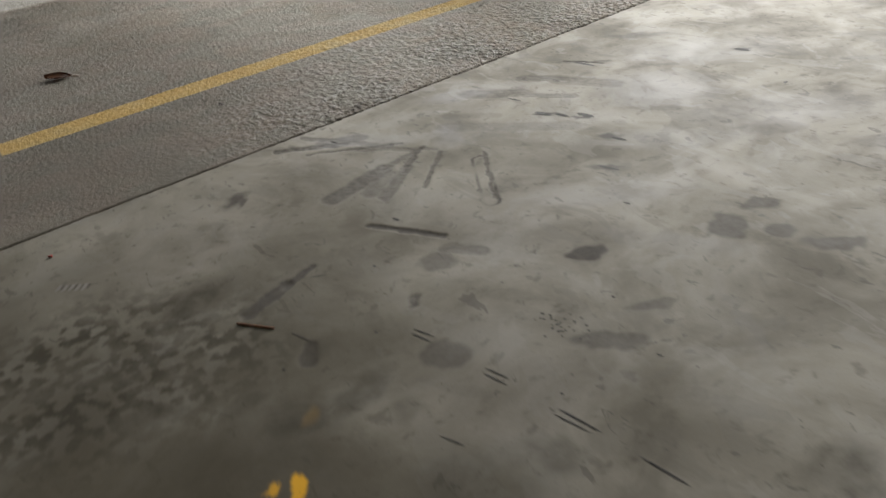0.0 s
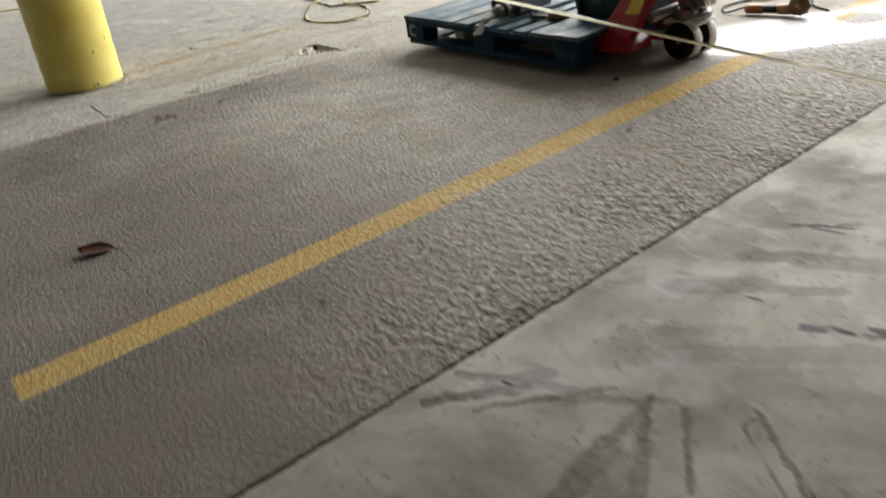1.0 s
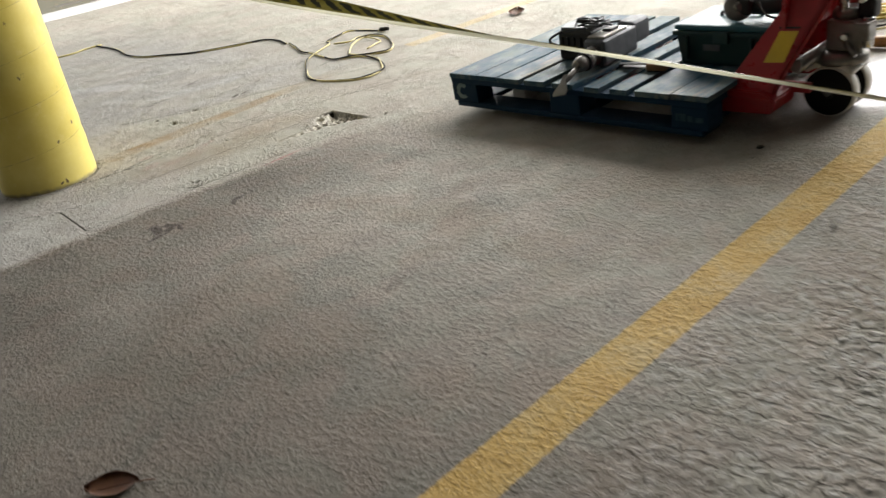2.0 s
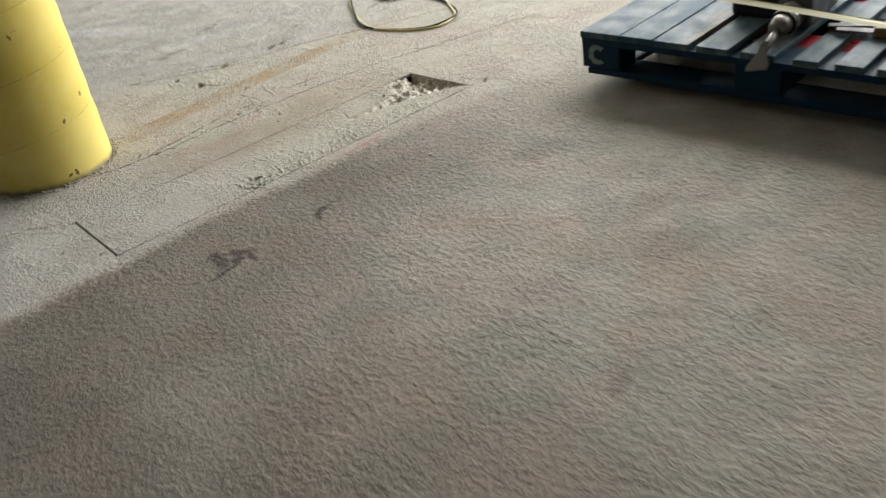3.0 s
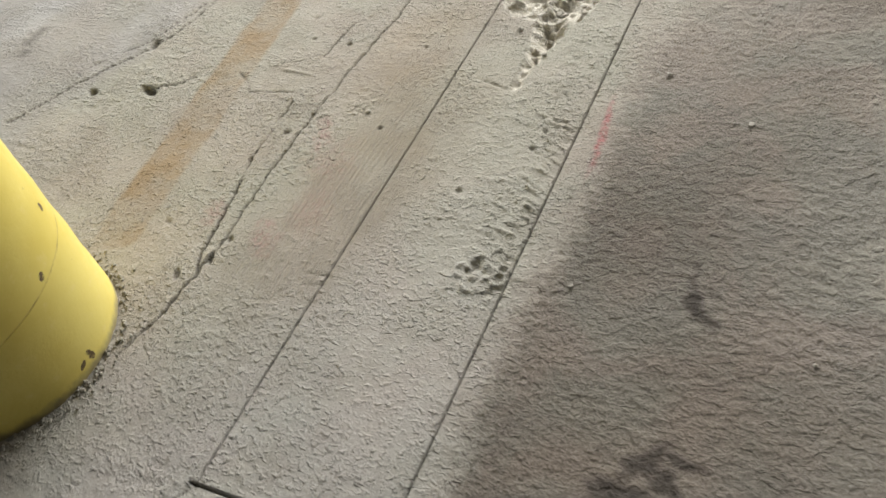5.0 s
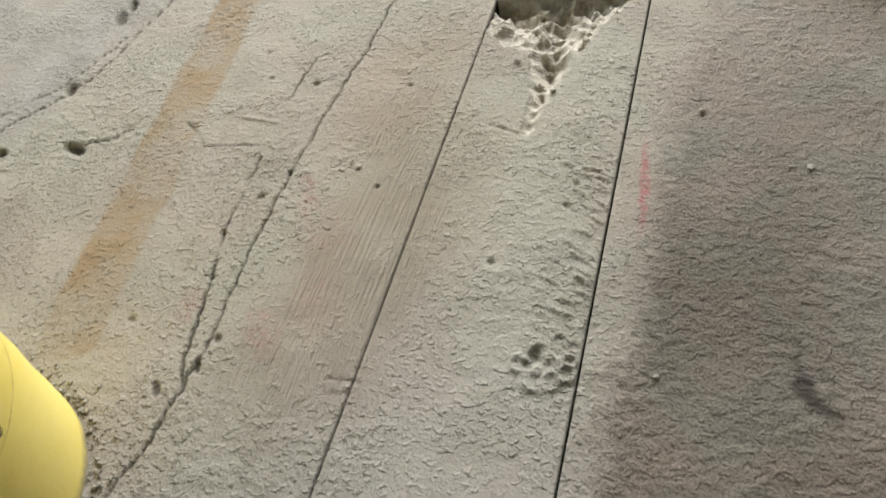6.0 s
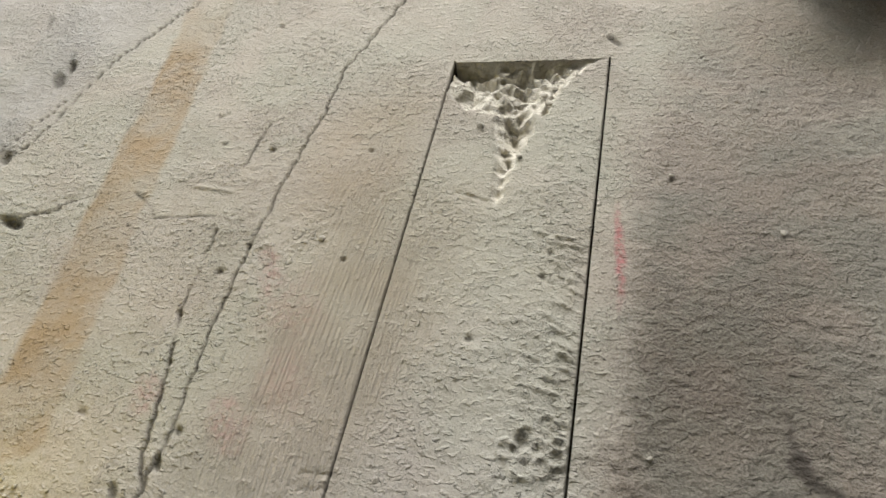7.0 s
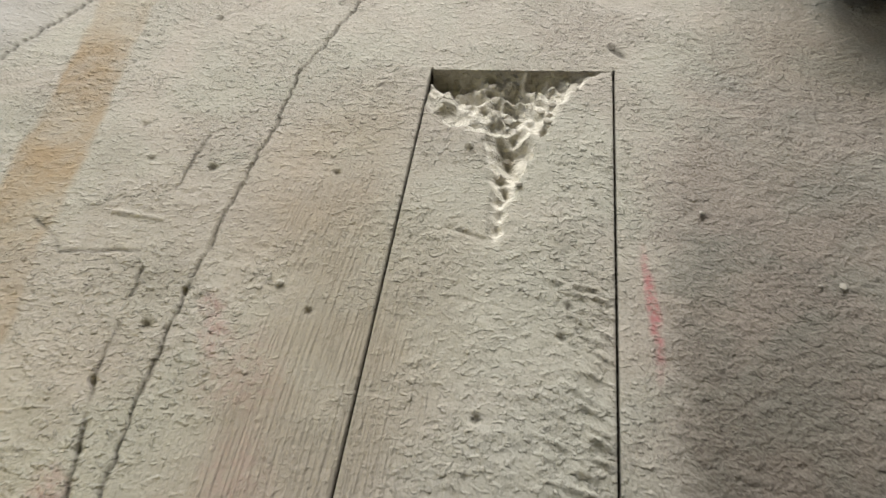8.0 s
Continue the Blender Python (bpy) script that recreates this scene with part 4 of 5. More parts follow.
def build_pallet():
    pal = thing("pallet", PAL, "worn blue wooden block pallet raised on a pallet jack", "pallet")
    rnd = random.Random(5)
    top = PZ + 0.142
    for a, b in ((0, 0.146), (0.149, 0.262), (0.267, 0.383), (0.412, 0.511), (0.548, 0.646), (0.70, 0.767), (0.811, 0.885), (0.918, 1.058), (1.062, 1.2)):
        dz = rnd.uniform(-0.002, 0.002)
        bm = box((a, rnd.uniform(-0.004, 0.003), top - 0.02 + dz), (b, 1.0 + rnd.uniform(-0.004, 0.004), top + dz), 0.0025)
        board = part("deck_board", bm, BOARD, pal, "scuffed blue board with bare wood")
        for q in (0.05, 0.5, 0.95):
            for p in (a + 0.25 * (b - a), a + 0.75 * (b - a)):
                n = part("nail_head", lathe([(0.004, 0), (0.004, 0.0012)], pose(p, q + rnd.uniform(-0.02, 0.02), top + dz - 0.0004), 8), DARKMARK, board)
    for q in (0.004, 0.43, 0.856):
        part("stringer_board", box((0.003, q, top - 0.041), (1.197, q + 0.14, top - 0.0205), 0.002), BLUE, pal)
    for p in (0.002, 0.53, 1.058):
        for q in (0.006, 0.45, 0.894):
            part("block", box((p, q, PZ + 0.022), (p + 0.14, q + 0.10, top - 0.0415), 0.004), BLUE, pal)
    for q in (0.004, 0.43, 0.856):
        b = box((0.02, q, PZ), (1.18, q + 0.12, PZ + 0.0215), 0.006)
        part("base_board", b, BLUE, pal)
    for p in (0.03, 0.55, 1.05):
        part("base_board", box((p, 0.126, PZ + 0.001), (p + 0.1, 0.428, PZ + 0.0205), 0.003), BLUE, pal)
        part("base_board", box((p, 0.552, PZ + 0.001), (p + 0.1, 0.854, PZ + 0.0205), 0.003), BLUE, pal)
    # pale curved stencil mark on the corner block
    arc = []
    for k in range(13):
        t = radians(50 + 260 * k / 12)
        arc.append(((0.036 + 0.003 * math.sin(3 * k)) * math.cos(t), (0.034 + 0.002 * math.sin(5 * k)) * math.sin(t)))
    for k in range(13):
        t = radians(310 - 260 * k / 12)
        arc.append(((0.018 + 0.002 * math.sin(4 * k)) * math.cos(t), (0.017 + 0.002 * math.sin(2 * k)) * math.sin(t)))
    part("stencil_mark", prism(arc, 0.0008, Matrix(((1, 0, 0, 0.062), (0, 0, 1, 0.0046), (0, 1, 0, PZ + 0.068), (0, 0, 0, 1))), 0), PALEMARK, pal, "faded pale curved stencil mark")
    for k, (a, b) in enumerate(((1.075, 1.115), (1.122, 1.142), (1.15, 1.18))):
        part("stencil_bar", box((a, 0.0042, PZ + 0.05), (b, 0.0062, PZ + 0.076 - 0.004 * k), 0.0006), FAINTMARK, pal, "faded grey stencil bar")
    return pal


def wheel(parent, p, q, r, w):
    m = Matrix.Translation((p, q, r)) @ pose(0, 0, 0, -90)
    tyre = part("tyre", lathe([(r * 0.80, -w / 2), (r * 0.97, -w / 2), (r, -w / 2 + 0.004), (r, w / 2 - 0.004), (r * 0.97, w / 2), (r * 0.8, w / 2)], m, 40), TREAD, parent, "pale polyurethane tread")
    hub = part("hub", lathe([(0.02, -w / 2 - 0.002), (r * 0.93, -w / 2 - 0.002), (r * 0.935, -w / 2 + 0.001), (r * 0.935, w / 2 - 0.001), (r * 0.93, w / 2 + 0.002), (0.02, w / 2 + 0.002)], m, 40), RUBBER, parent, "black wheel disc")
    part("axle_cap", lathe([(0.018, -w / 2 - 0.008), (0.022, -w / 2 - 0.002), (0.022, w / 2 + 0.002), (0.018, w / 2 + 0.008)], m, 20), BLACK, hub)
    return tyre


def build_jack():
    j = thing("pallet_jack", PAL, "red steel pallet jack with pale wheels under the blue pallet", "pallet jack")
    for q in (0.25, 0.71):
        bm = box((0.08, q - 0.08, 0.078), (1.335, q + 0.08, 0.128), 0.008)
        part("fork", bm, RED, j)
        part("load_roller", rod((0.2, q - 0.05, 0.04), (0.2, q + 0.05, 0.04), 0.04, 24), TREAD, j)
        # raised heel with a chamfered nose
        out = [(1.125, 0.07), (1.325, 0.075), (1.345, 0.09), (1.345, 0.125), (1.30, 0.15), (1.135, 0.155)]
        part("heel", prism(out, 0.15, Matrix(((1, 0, 0, 0), (0, 0, 1, q - 0.075), (0, 1, 0, 0), (0, 0, 0, 1))), 0.005), RED, j)
    # the sloping side plates that rise to the pump head
    plate = [(1.145, 0.14), (1.325, 0.14), (1.37, 0.24), (1.56, 0.60), (1.54, 0.66), (1.47, 0.66), (1.36, 0.46)]
    for q, skew in ((0.20, 0.26), (0.70, -0.26)):
        m = Matrix(((1, 0, 0, 0), (0, skew, 1, q - 0.14 * skew), (0, 1, 0, 0), (0, 0, 0, 1)))
        side = part("side_plate", prism(plate, 0.012, m, 0.003), RED, j)
        lip = [(1.325, 0.14), (1.37, 0.24), (1.56, 0.60), (1.54, 0.605), (1.352, 0.245), (1.31, 0.145)]
        part("plate_flange", prism(lip, 0.055, m, 0.003), RED, side)
        if skew > 0:
            lab = [(1.283, 0.238), (1.352, 0.242), (1.388, 0.340), (1.326, 0.338)]
            st = part("sticker", prism(lab, 0.0012, m @ Matrix.Translation((0, 0, -0.0022)), 0), LABELY, side, "yellow warning sticker")
            bar = [(1.322, 0.345), (1.392, 0.348), (1.394, 0.354), (1.324, 0.351)]
            part("sticker_bar", prism(bar, 0.0012, m @ Matrix.Translation((0, 0, -0.0022)), 0), BLACK, st, "black printed bar")
            part("bolt", rod((1.185, q - 0.004, 0.165), (1.185, q + 0.02, 0.165), 0.007, 10), STEEL, side)
    part("cross_plate", box((1.33, 0.25, 0.30), (1.345, 0.69, 0.55), 0.004, m=pose(0, 0, 0)), RED, j)
    part("torsion_tube", rod((1.375, 0.27, 0.215), (1.375, 0.69, 0.215), 0.024, 24), STEEL, j)
    for q in (0.33, 0.63):
        part("push_link", box((1.15, q - 0.012, 0.11), (1.40, q + 0.012, 0.145), 0.004), RED, j)
    # pump
    pump = part("pump_body", box((1.40, 0.43, 0.225), (1.52, 0.55, 0.33), 0.012), STEEL, j, "grey cast pump block")
    part("pump_cap", lathe([(0.05, 0.33), (0.05, 0.35), (0.035, 0.365)], pose(1.45, 0.49, 0), 24), STEEL, pump)
    part("pump_base", lathe([(0.085, 0.178), (0.09, 0.186), (0.09, 0.204), (0.06, 0.225)], pose(1.43, 0.49, 0), 32), STEEL, pump, "round steel thrust plate")
    part("valve", rod((1.53, 0.45, 0.24), (1.53, 0.45, 0.34), 0.018, 14), CHROME, pump)
    part("valve_block", box((1.50, 0.40, 0.27), (1.55, 0.47, 0.33), 0.006), STEEL, pump)
    part("bolt", rod((1.47, 0.425, 0.28), (1.47, 0.405, 0.28), 0.012, 8), CHROME, pump)
    part("lever", rod((1.42, 0.45, 0.30), (1.51, 0.41, 0.22), 0.010, 10), STEEL, pump)
    part("piston_rod", rod((1.445, 0.46, 0.34), (1.445, 0.46, 0.62), 0.016, 20), CHROME, j, "bright chromed rod")
    part("drawbar", box((1.49, 0.455, 0.33), (1.545, 0.52, 1.12), 0.012), BLACK, j, "black steering handle")
    part("handle_loop", cord([(1.52, 0.49, 1.08), (1.52, 0.40, 1.14), (1.52, 0.36, 1.24), (1.52, 0.49, 1.30), (1.52, 0.62, 1.24), (1.52, 0.58, 1.14), (1.52, 0.49, 1.08)], 0.013, 10), BLACK, j)
    part("fulcrum_pin", rod((1.515, 0.42, 0.40), (1.515, 0.56, 0.40), 0.012, 14), CHROME, j)
    part("wheel_axle", rod((1.425, 0.40, 0.088), (1.425, 0.58, 0.088), 0.014, 14), STEEL, j)
    part("wheel_fork", box((1.40, 0.475, 0.088), (1.45, 0.505, 0.185), 0.006), STEEL, j)
    arch = [(1.335, 0.168), (1.37, 0.186), (1.425, 0.196), (1.48, 0.186), (1.505, 0.165), (1.50, 0.150), (1.47, 0.168), (1.425, 0.178), (1.375, 0.168), (1.345, 0.150)]
    part("wheel_bracket", prism(arch, 0.16, Matrix(((1, 0, 0, 0), (0, 0, 1, 0.41), (0, 1, 0, 0), (0, 0, 0, 1))), 0.004), TREAD, j, "pale grey cast bracket over the wheels")
    wheel(j, 1.425, 0.435, 0.088, 0.05)
    wheel(j, 1.425, 0.545, 0.088, 0.05)
    return j


DECK = PZ + 0.142


def build_toolbox():
    t = thing("toolbox", PAL @ Matrix.Translation((0.885, 0.315, DECK + 0.003)), "dark green plastic toolbox with teal lid on the pallet", "toolbox")
    bm = box((0.012, 0.008, 0), (0.378, 0.30, 0.115), 0.010)
    for v in bm.verts:
        k = (0.115 - v.co.z) / 0.115 * 0.012
        v.co.x += k if v.co.x < 0.2 else -k
        v.co.y += k if v.co.y < 0.15 else -k
    part("body", bm, GREEN, t)
    part("rim", box((0, 0, 0.108), (0.39, 0.31, 0.126), 0.005), GREEN, t)
    part("lid", box((0.006, 0.006, 0.1265), (0.384, 0.304, 0.148), 0.010), LIDGREEN, t, "teal plastic lid")
    for x in (0.05, 0.30):
        part("rib", box((x, -0.003, 0.02), (x + 0.012, 0.012, 0.106), 0.003), GREEN, t)
    part("latch", box((0.165, -0.008, 0.085), (0.225, 0.004, 0.13), 0.004), GREEN, t)
    part("nameplate", box((0.12, 0.0085, 0.055), (0.185, 0.0115, 0.078), 0.001), GREYMETAL, t, "small grey plate")
    part("handle", cord([(0.12, 0.155, 0.146), (0.12, 0.155, 0.158), (0.19, 0.155, 0.162), (0.27, 0.155, 0.158), (0.27, 0.155, 0.146)], 0.007, 10), BLACK, t)
    return t


def build_lid_grinder():
    g = thing("angle_grinder", PAL @ Matrix.Translation((1.085, 0.40, DECK + 0.153)), "black angle grinder with grey cutting disc on toolbox", "angle grinder")
    ax = along((0.03, -0.02, 0.052), (0.057, -0.06, 0.062))
    d = part("disc", lathe([(0.010, 0), (0.046, 0), (0.046, 0.004), (0.010, 0.004)], ax, 40), STEEL, g, "worn grey cutting disc")
    part("flange", lathe([(0.012, -0.002), (0.018, 0.001), (0.018, 0.008), (0.008, 0.012)], ax, 20), STEEL, d)
    guard = part("guard", lathe([(0.03, -0.016), (0.050, -0.014), (0.050, 0.0), (0.047, 0.0)], ax, 32), STEEL, g)
    part("gear_head", box((0.015, -0.025, 0.02), (0.075, 0.04, 0.08), 0.016, 3), BLACK, g)
    part("body", rod((0.06, 0.015, 0.045), (0.27, 0.07, 0.04), 0.028, 20), BLACK, g)
    part("side_handle", rod((0.04, 0.0, 0.035), (-0.05, 0.06, 0.018), 0.014, 14), BLACK, g)
    part("cord", cord([(0.26, 0.07, 0.04), (0.23, 0.10, 0.075), (0.14, 0.05, 0.10), (0.10, -0.02, 0.085), (0.15, -0.05, 0.03), (0.22, 0.0, 0.012), (0.18, 0.10, 0.010), (0.09, 0.09, 0.05), (0.12, 0.01, 0.105)], 0.0045, 7), BCORD, g)
    return g


def build_hammer():
    """A breaker lying on its side with a spade chisel over the pallet's edge."""
    h = thing("demolition_hammer", PAL @ Matrix.Translation((0, 0, DECK)), "grey and black demolition hammer with spade chisel on pallet", "power tool")
    part("chisel_shank", rod((0.617, -0.005, 0.012), (0.612, 0.12, 0.046), 0.011, 12), STEEL, h)
    blade = [(0.009, 0.03), (0.013, 0.0), (0.034, -0.042), (0.030, -0.058), (-0.030, -0.052), (-0.033, -0.038), (-0.013, 0.0), (-0.009, 0.03)]
    part("chisel_blade", prism(blade, 0.006, Matrix(((0.94, 0, -0.34, 0.617), (0.2, 0.6, 0.7, -0.012), (0.25, 0.8, -0.62, 0.014), (0, 0, 0, 1))), 0.0018), STEEL, h, "worn steel flared spade blade")
    ch = part("chuck", lathe([(0.017, 0), (0.025, 0.004), (0.030, 0.03), (0.030, 0.055), (0.037, 0.06), (0.037, 0.075), (0.031, 0.078), (0.031, 0.10), (0.038, 0.104), (0.038, 0.12)], along((0.612, 0.085, 0.042), (0.608, 0.22, 0.055)), 28), STEEL, h, "ribbed grey steel chuck")
    part("grip_ring", lathe([(0.035, 0.0), (0.037, 0.004), (0.037, 0.012), (0.035, 0.016)], along((0.611, 0.13, 0.046), (0.608, 0.22, 0.055)), 28), BLACK, ch)
    turn = Matrix.Translation((0.612, 0.20, 0)) @ pose(0, 0, 0, 0, 0, 3)
    body = part("gear_case", box((-0.05, 0, 0.010), (0.048, 0.25, 0.112), 0.018, 3, m=turn), GREYMETAL, h, "grey metal casing")
    part("top_cover", box((-0.04, 0.02, 0.108), (0.038, 0.19, 0.122), 0.006, m=turn), STEEL, body)
    tail = part("tail_grip", box((-0.042, 0.23, 0.03), (0.045, 0.36, 0.125), 0.024, 3, m=turn), GREYMETAL, h)
    part("trigger", box((-0.02, 0.345, 0.05), (0.02, 0.372, 0.10), 0.008, m=turn), BLACK, tail)
    part("side_bolt", rod(turn @ Vector((-0.052, 0.06, 0.06)), turn @ Vector((-0.045, 0.06, 0.06)), 0.008, 10), CHROME, body)
    motor = part("motor_housing", box((0.385, 0.27, 0.004), (0.552, 0.42, 0.125), 0.016, 3), BLACK, h, "black plastic motor housing")
    for k in range(5):
        part("vent_rib", box((0.40 + 0.03 * k, 0.264, 0.03), (0.412 + 0.03 * k, 0.275, 0.10), 0.003), BLACK, motor)
    part("motor_top", box((0.40, 0.275, 0.122), (0.545, 0.40, 0.137), 0.006), GREYMETAL, motor)
    part("switch", box((-0.02, 0.10, 0.121), (0.02, 0.16, 0.130), 0.003, m=turn), BLACK, body)
    part("cable", cord([(0.39, 0.33, 0.04), (0.355, 0.31, 0.05), (0.345, 0.27, 0.075), (0.37, 0.25, 0.10), (0.42, 0.26, 0.125)], 0.005, 7), BCORD, h)
    rnd = random.Random(9)
    for k in range(5):
        p = Vector((0.50 + 0.02 * k, 0.30, 0.140))
        pts = [p]
        for i in range(6):
            pts.append(Vector((0.46 + rnd.uniform(0, 0.16), 0.28 + rnd.uniform(-0.03, 0.10), 0.135 + rnd.uniform(0.005, 0.035))))
        part("cable_coil", cord(pts, 0.0045, 6), BCORD if k % 2 else GREYMETAL, h)
    return h


def build_small_on_pallet():
    s = thing("hand_saw", PAL @ Matrix.Translation((0.74, 0.16, DECK + 0.002)), "black hand saw with brown wooden handle on pallet boards", "saw")
    part("blade", prism([(0.0, 0.02), (0.11, -0.01), (0.115, 0.03), (0.0, 0.045)], 0.003, pose(0, 0.03, 0.010, 0, 0, 20), 0), DARKMARK, s)
    part("handle", box((0.10, 0.03, 0.0), (0.18, 0.075, 0.028), 0.009, 3, m=pose(0, 0, 0, 0, 0, 12)), WOODBIT, s, "brown wooden handle")
    part("screw", rod((0.12, 0.075, 0.025), (0.12, 0.075, 0.05), 0.003, 8), STEEL, s)
    b = thing("steel_bar", PAL @ Matrix.Translation((0.70, 0.20, DECK + 0.002)), "flat black steel bar on the pallet boards", "metal bar")
    part("bar", box((0, 0, 0), (0.20, 0.03, 0.014), 0.003, m=pose(0, 0.03, 0, 0, 0, 18)), BLACK, b)
    return s


pallet = build_pallet()
jack = build_jack()
toolbox = build_toolbox()
lid_grinder = build_lid_grinder()
hammer = build_hammer()
build_small_on_pallet()


# ---------------------------------------------------------------- things on the floor
def build_floor_grinder():
    """The amber grinder: barrel, head and disc."""
    a, b = Vector((1.555, -1.452, 0)), Vector((1.64, -1.755, 0))
    d = (b - a).normalized()
    m = Matrix.Translation(a) @ Matrix(((d.x, -d.y, 0, 0), (d.y, d.x, 0, 0), (0, 0, 1, 0), (0, 0, 0, 1)))
    m = m @ Matrix.Diagonal((0.95, 0.8, 0.8, 1))
    g = thing("angle_grinder", m, "dusty amber angle grinder with black grip lying on concrete", "angle grinder")
    part("rear_handle", lathe([(0.022, 0), (0.029, 0.006), (0.030, 0.08), (0.026, 0.10)], along((0, 0, 0.034), (1, 0, 0.045)), 20), AMBER, g)
    part("grip", lathe([(0.025, 0), (0.025, 0.075)], along((0.098, 0, 0.035), (1, 0, 0.05)), 20), BLACK, g, "black rubber grip")
    part("motor", lathe([(0.026, 0), (0.032, 0.01), (0.033, 0.07), (0.028, 0.085)], along((0.17, 0, 0.038), (1, 0, 0.06)), 20), AMBER, g)
    head = part("gear_head", lathe([(0.03, -0.02), (0.038, -0.012), (0.038, 0.018), (0.026, 0.03)], pose(0.285, 0.0, 0.048, 70, 0, 0), 24), AMBER, g)
    part("disc", lathe([(0.012, 0.03), (0.056, 0.03), (0.056, 0.034), (0.012, 0.034)], pose(0.285, 0.0, 0.056, 70, 0, 0), 36), DISC, g, "dusty brown grinding disc")
    part("flange", lathe([(0.016, 0.034), (0.016, 0.042), (0.01, 0.045)], pose(0.285, 0.0, 0.056, 70, 0, 0), 16), AMBER, head)
    for k in range(10):
        t = 2 * math.pi * k / 10
        part("tooth", box((0.053, -0.006, 0.028), (0.061, 0.006, 0.037), 0.001, m=pose(0.285, 0.0, 0.056, 70, 0, 0) @ pose(0, 0, 0, 0, 0, math.degrees(t))), DISC, head)
    return g


floor_grinder = build_floor_grinder()


def loose_cord(name, pts, r, mat, label, category="cord", z=None):
    p = [(x, y, (z or r) + 0.001 + (q[0] if q else 0)) for x, y, *q in pts]
    ob = part(name, cord(p, r, 8, step=0.02), mat)
    return tagged(ob, label, category)


loose_cord("power_cord", [(1.56, -1.45, 0.03), (1.52, -1.36), (1.62, -1.27), (1.80, -1.30), (1.95, -1.42), (1.96, -1.55), (1.82, -1.66), (1.76, -1.78)], 0.005, BCORD, "thin black power cord of the grinder on concrete")
loose_cord("power_cord", [(1.78, -1.62, 0.02), (1.98, -1.53, 0.02), (2.20, -1.45, 0.03), (2.45, -1.42, 0.01), (2.62, -1.36), (2.8, -1.5)], 0.005, BCORD, "black power cord looping over pale concrete")
loose_cord("plug_lead", [(2.30, -1.60), (2.42, -1.56), (2.50, -1.52), (2.56, -1.44)], 0.009, BCORD, "black plug lead lying on pale concrete")


def build_hank(centre, turn, length, turns, seed):
    """A long flat bundle of cord strands, folded back at both ends."""
    rnd = random.Random(seed)
    c, d = math.cos(radians(turn)), math.sin(radians(turn))
    pts = []
    for k in range(turns):
        off, z = rnd.uniform(-0.055, 0.055), 0.006 + 0.05 * (k / turns) * rnd.uniform(0.5, 1)
        for u, v in ((-1, -0.3), (-0.85, -1.0), (0.0, -0.75), (0.85, -1.0), (1, 0.1), (0.85, 1.0), (0.0, 0.8), (-0.85, 1.0)):
            a, b = u * length * rnd.uniform(0.85, 1.08), v * 0.028 + off * (1 - 0.5 * abs(u)) + rnd.uniform(-0.008, 0.008)
            pts.append((centre[0] + a * c - b * d, centre[1] + a * d + b * c, z + rnd.uniform(0, 0.008)))
    ob = part("extension_cord", cord(pts, 0.0052, 7, step=0.02), YHANK)
    return tagged(ob, "heaped hank of bright yellow extension cord on concrete", "cord")


build_hank((1.98, -1.24), -42, 0.15, 9, 3)
loose_cord("extension_cord", [(1.98, -1.12), (1.86, -1.20), (1.80, -1.32), (1.88, -1.40), (2.0, -1.36)], 0.0046, YCORD, "loose end of yellow extension cord on concrete")

# black lead that runs from behind the column to the loops of yellow cord
loose_cord("extension_cord", [(-2.2, 4.9), (-0.9, 4.35), (-0.22, 3.97), (0.0, 4.0), (0.14, 4.0)], 0.006, YCORD, "yellow extension cord running across pale concrete")
RUN = [(0.10, 4.02), (0.11, 3.6), (0.06, 3.2), (0.10, 2.95), (0.204, 2.773), (0.277, 2.629), (0.405, 2.512), (0.578, 2.397), (0.716, 2.301), (0.735, 2.14), (0.70, 1.99)]
loose_cord("black_lead", RUN, 0.0062, BCORD, "black power lead running across pale concrete")
loose_cord("extension_cord", [(x + 0.012 * math.sin(1.5 * k), y - 0.013 * math.cos(1.1 * k)) for k, (x, y) in enumerate(RUN)], 0.0042, YCORD, "yellow extension cord wound along a black lead")
LOOP = [(0.709, 1.95), (0.66, 1.80), (0.612, 1.623), (0.605, 1.50), (0.58, 1.351), (0.575, 1.19), (0.617, 1.137), (0.67, 1.06), (0.683, 0.918), (0.605, 0.762), (0.521, 0.651), (0.41, 0.615), (0.325, 0.67), (0.255, 0.845), (0.268, 0.977), (0.354, 1.158), (0.453, 1.328), (0.533, 1.415), (0.647, 1.498), (0.794, 1.593), (0.832, 1.67), (0.939, 1.729), (1.069, 1.77), (1.13, 1.643), (1.145, 1.48)]
TANGLE = [(0.784, 1.519, 0.01), (0.861, 1.449, 0.01), (0.965, 1.502, 0.006), (1.04, 1.441), (1.032, 1.294), (0.929, 1.085), (0.823, 0.977), (0.747, 1.011), (0.658, 1.134, 0.008), (0.701, 1.215, 0.01), (0.827, 1.361, 0.01), (0.956, 1.42, 0.012), (0.966, 1.266), (0.892, 1.224), (0.806, 1.182)]
loose_cord("extension_cord", LOOP, 0.0048, YCORD, "wide loop of yellow extension cord on pale concrete")
loose_cord("black_lead", [(x + 0.012 * math.sin(2.1 * k + 0.5), y + 0.012 * math.cos(1.7 * k), 0.003 + 0.003 * math.sin(1.3 * k)) for k, (x, y) in enumerate(LOOP)], 0.0045, BCORD, "black power lead lying along the yellow loop")
loose_cord("extension_cord", TANGLE, 0.0048, YCORD, "tangled loops of yellow extension cord on concrete")
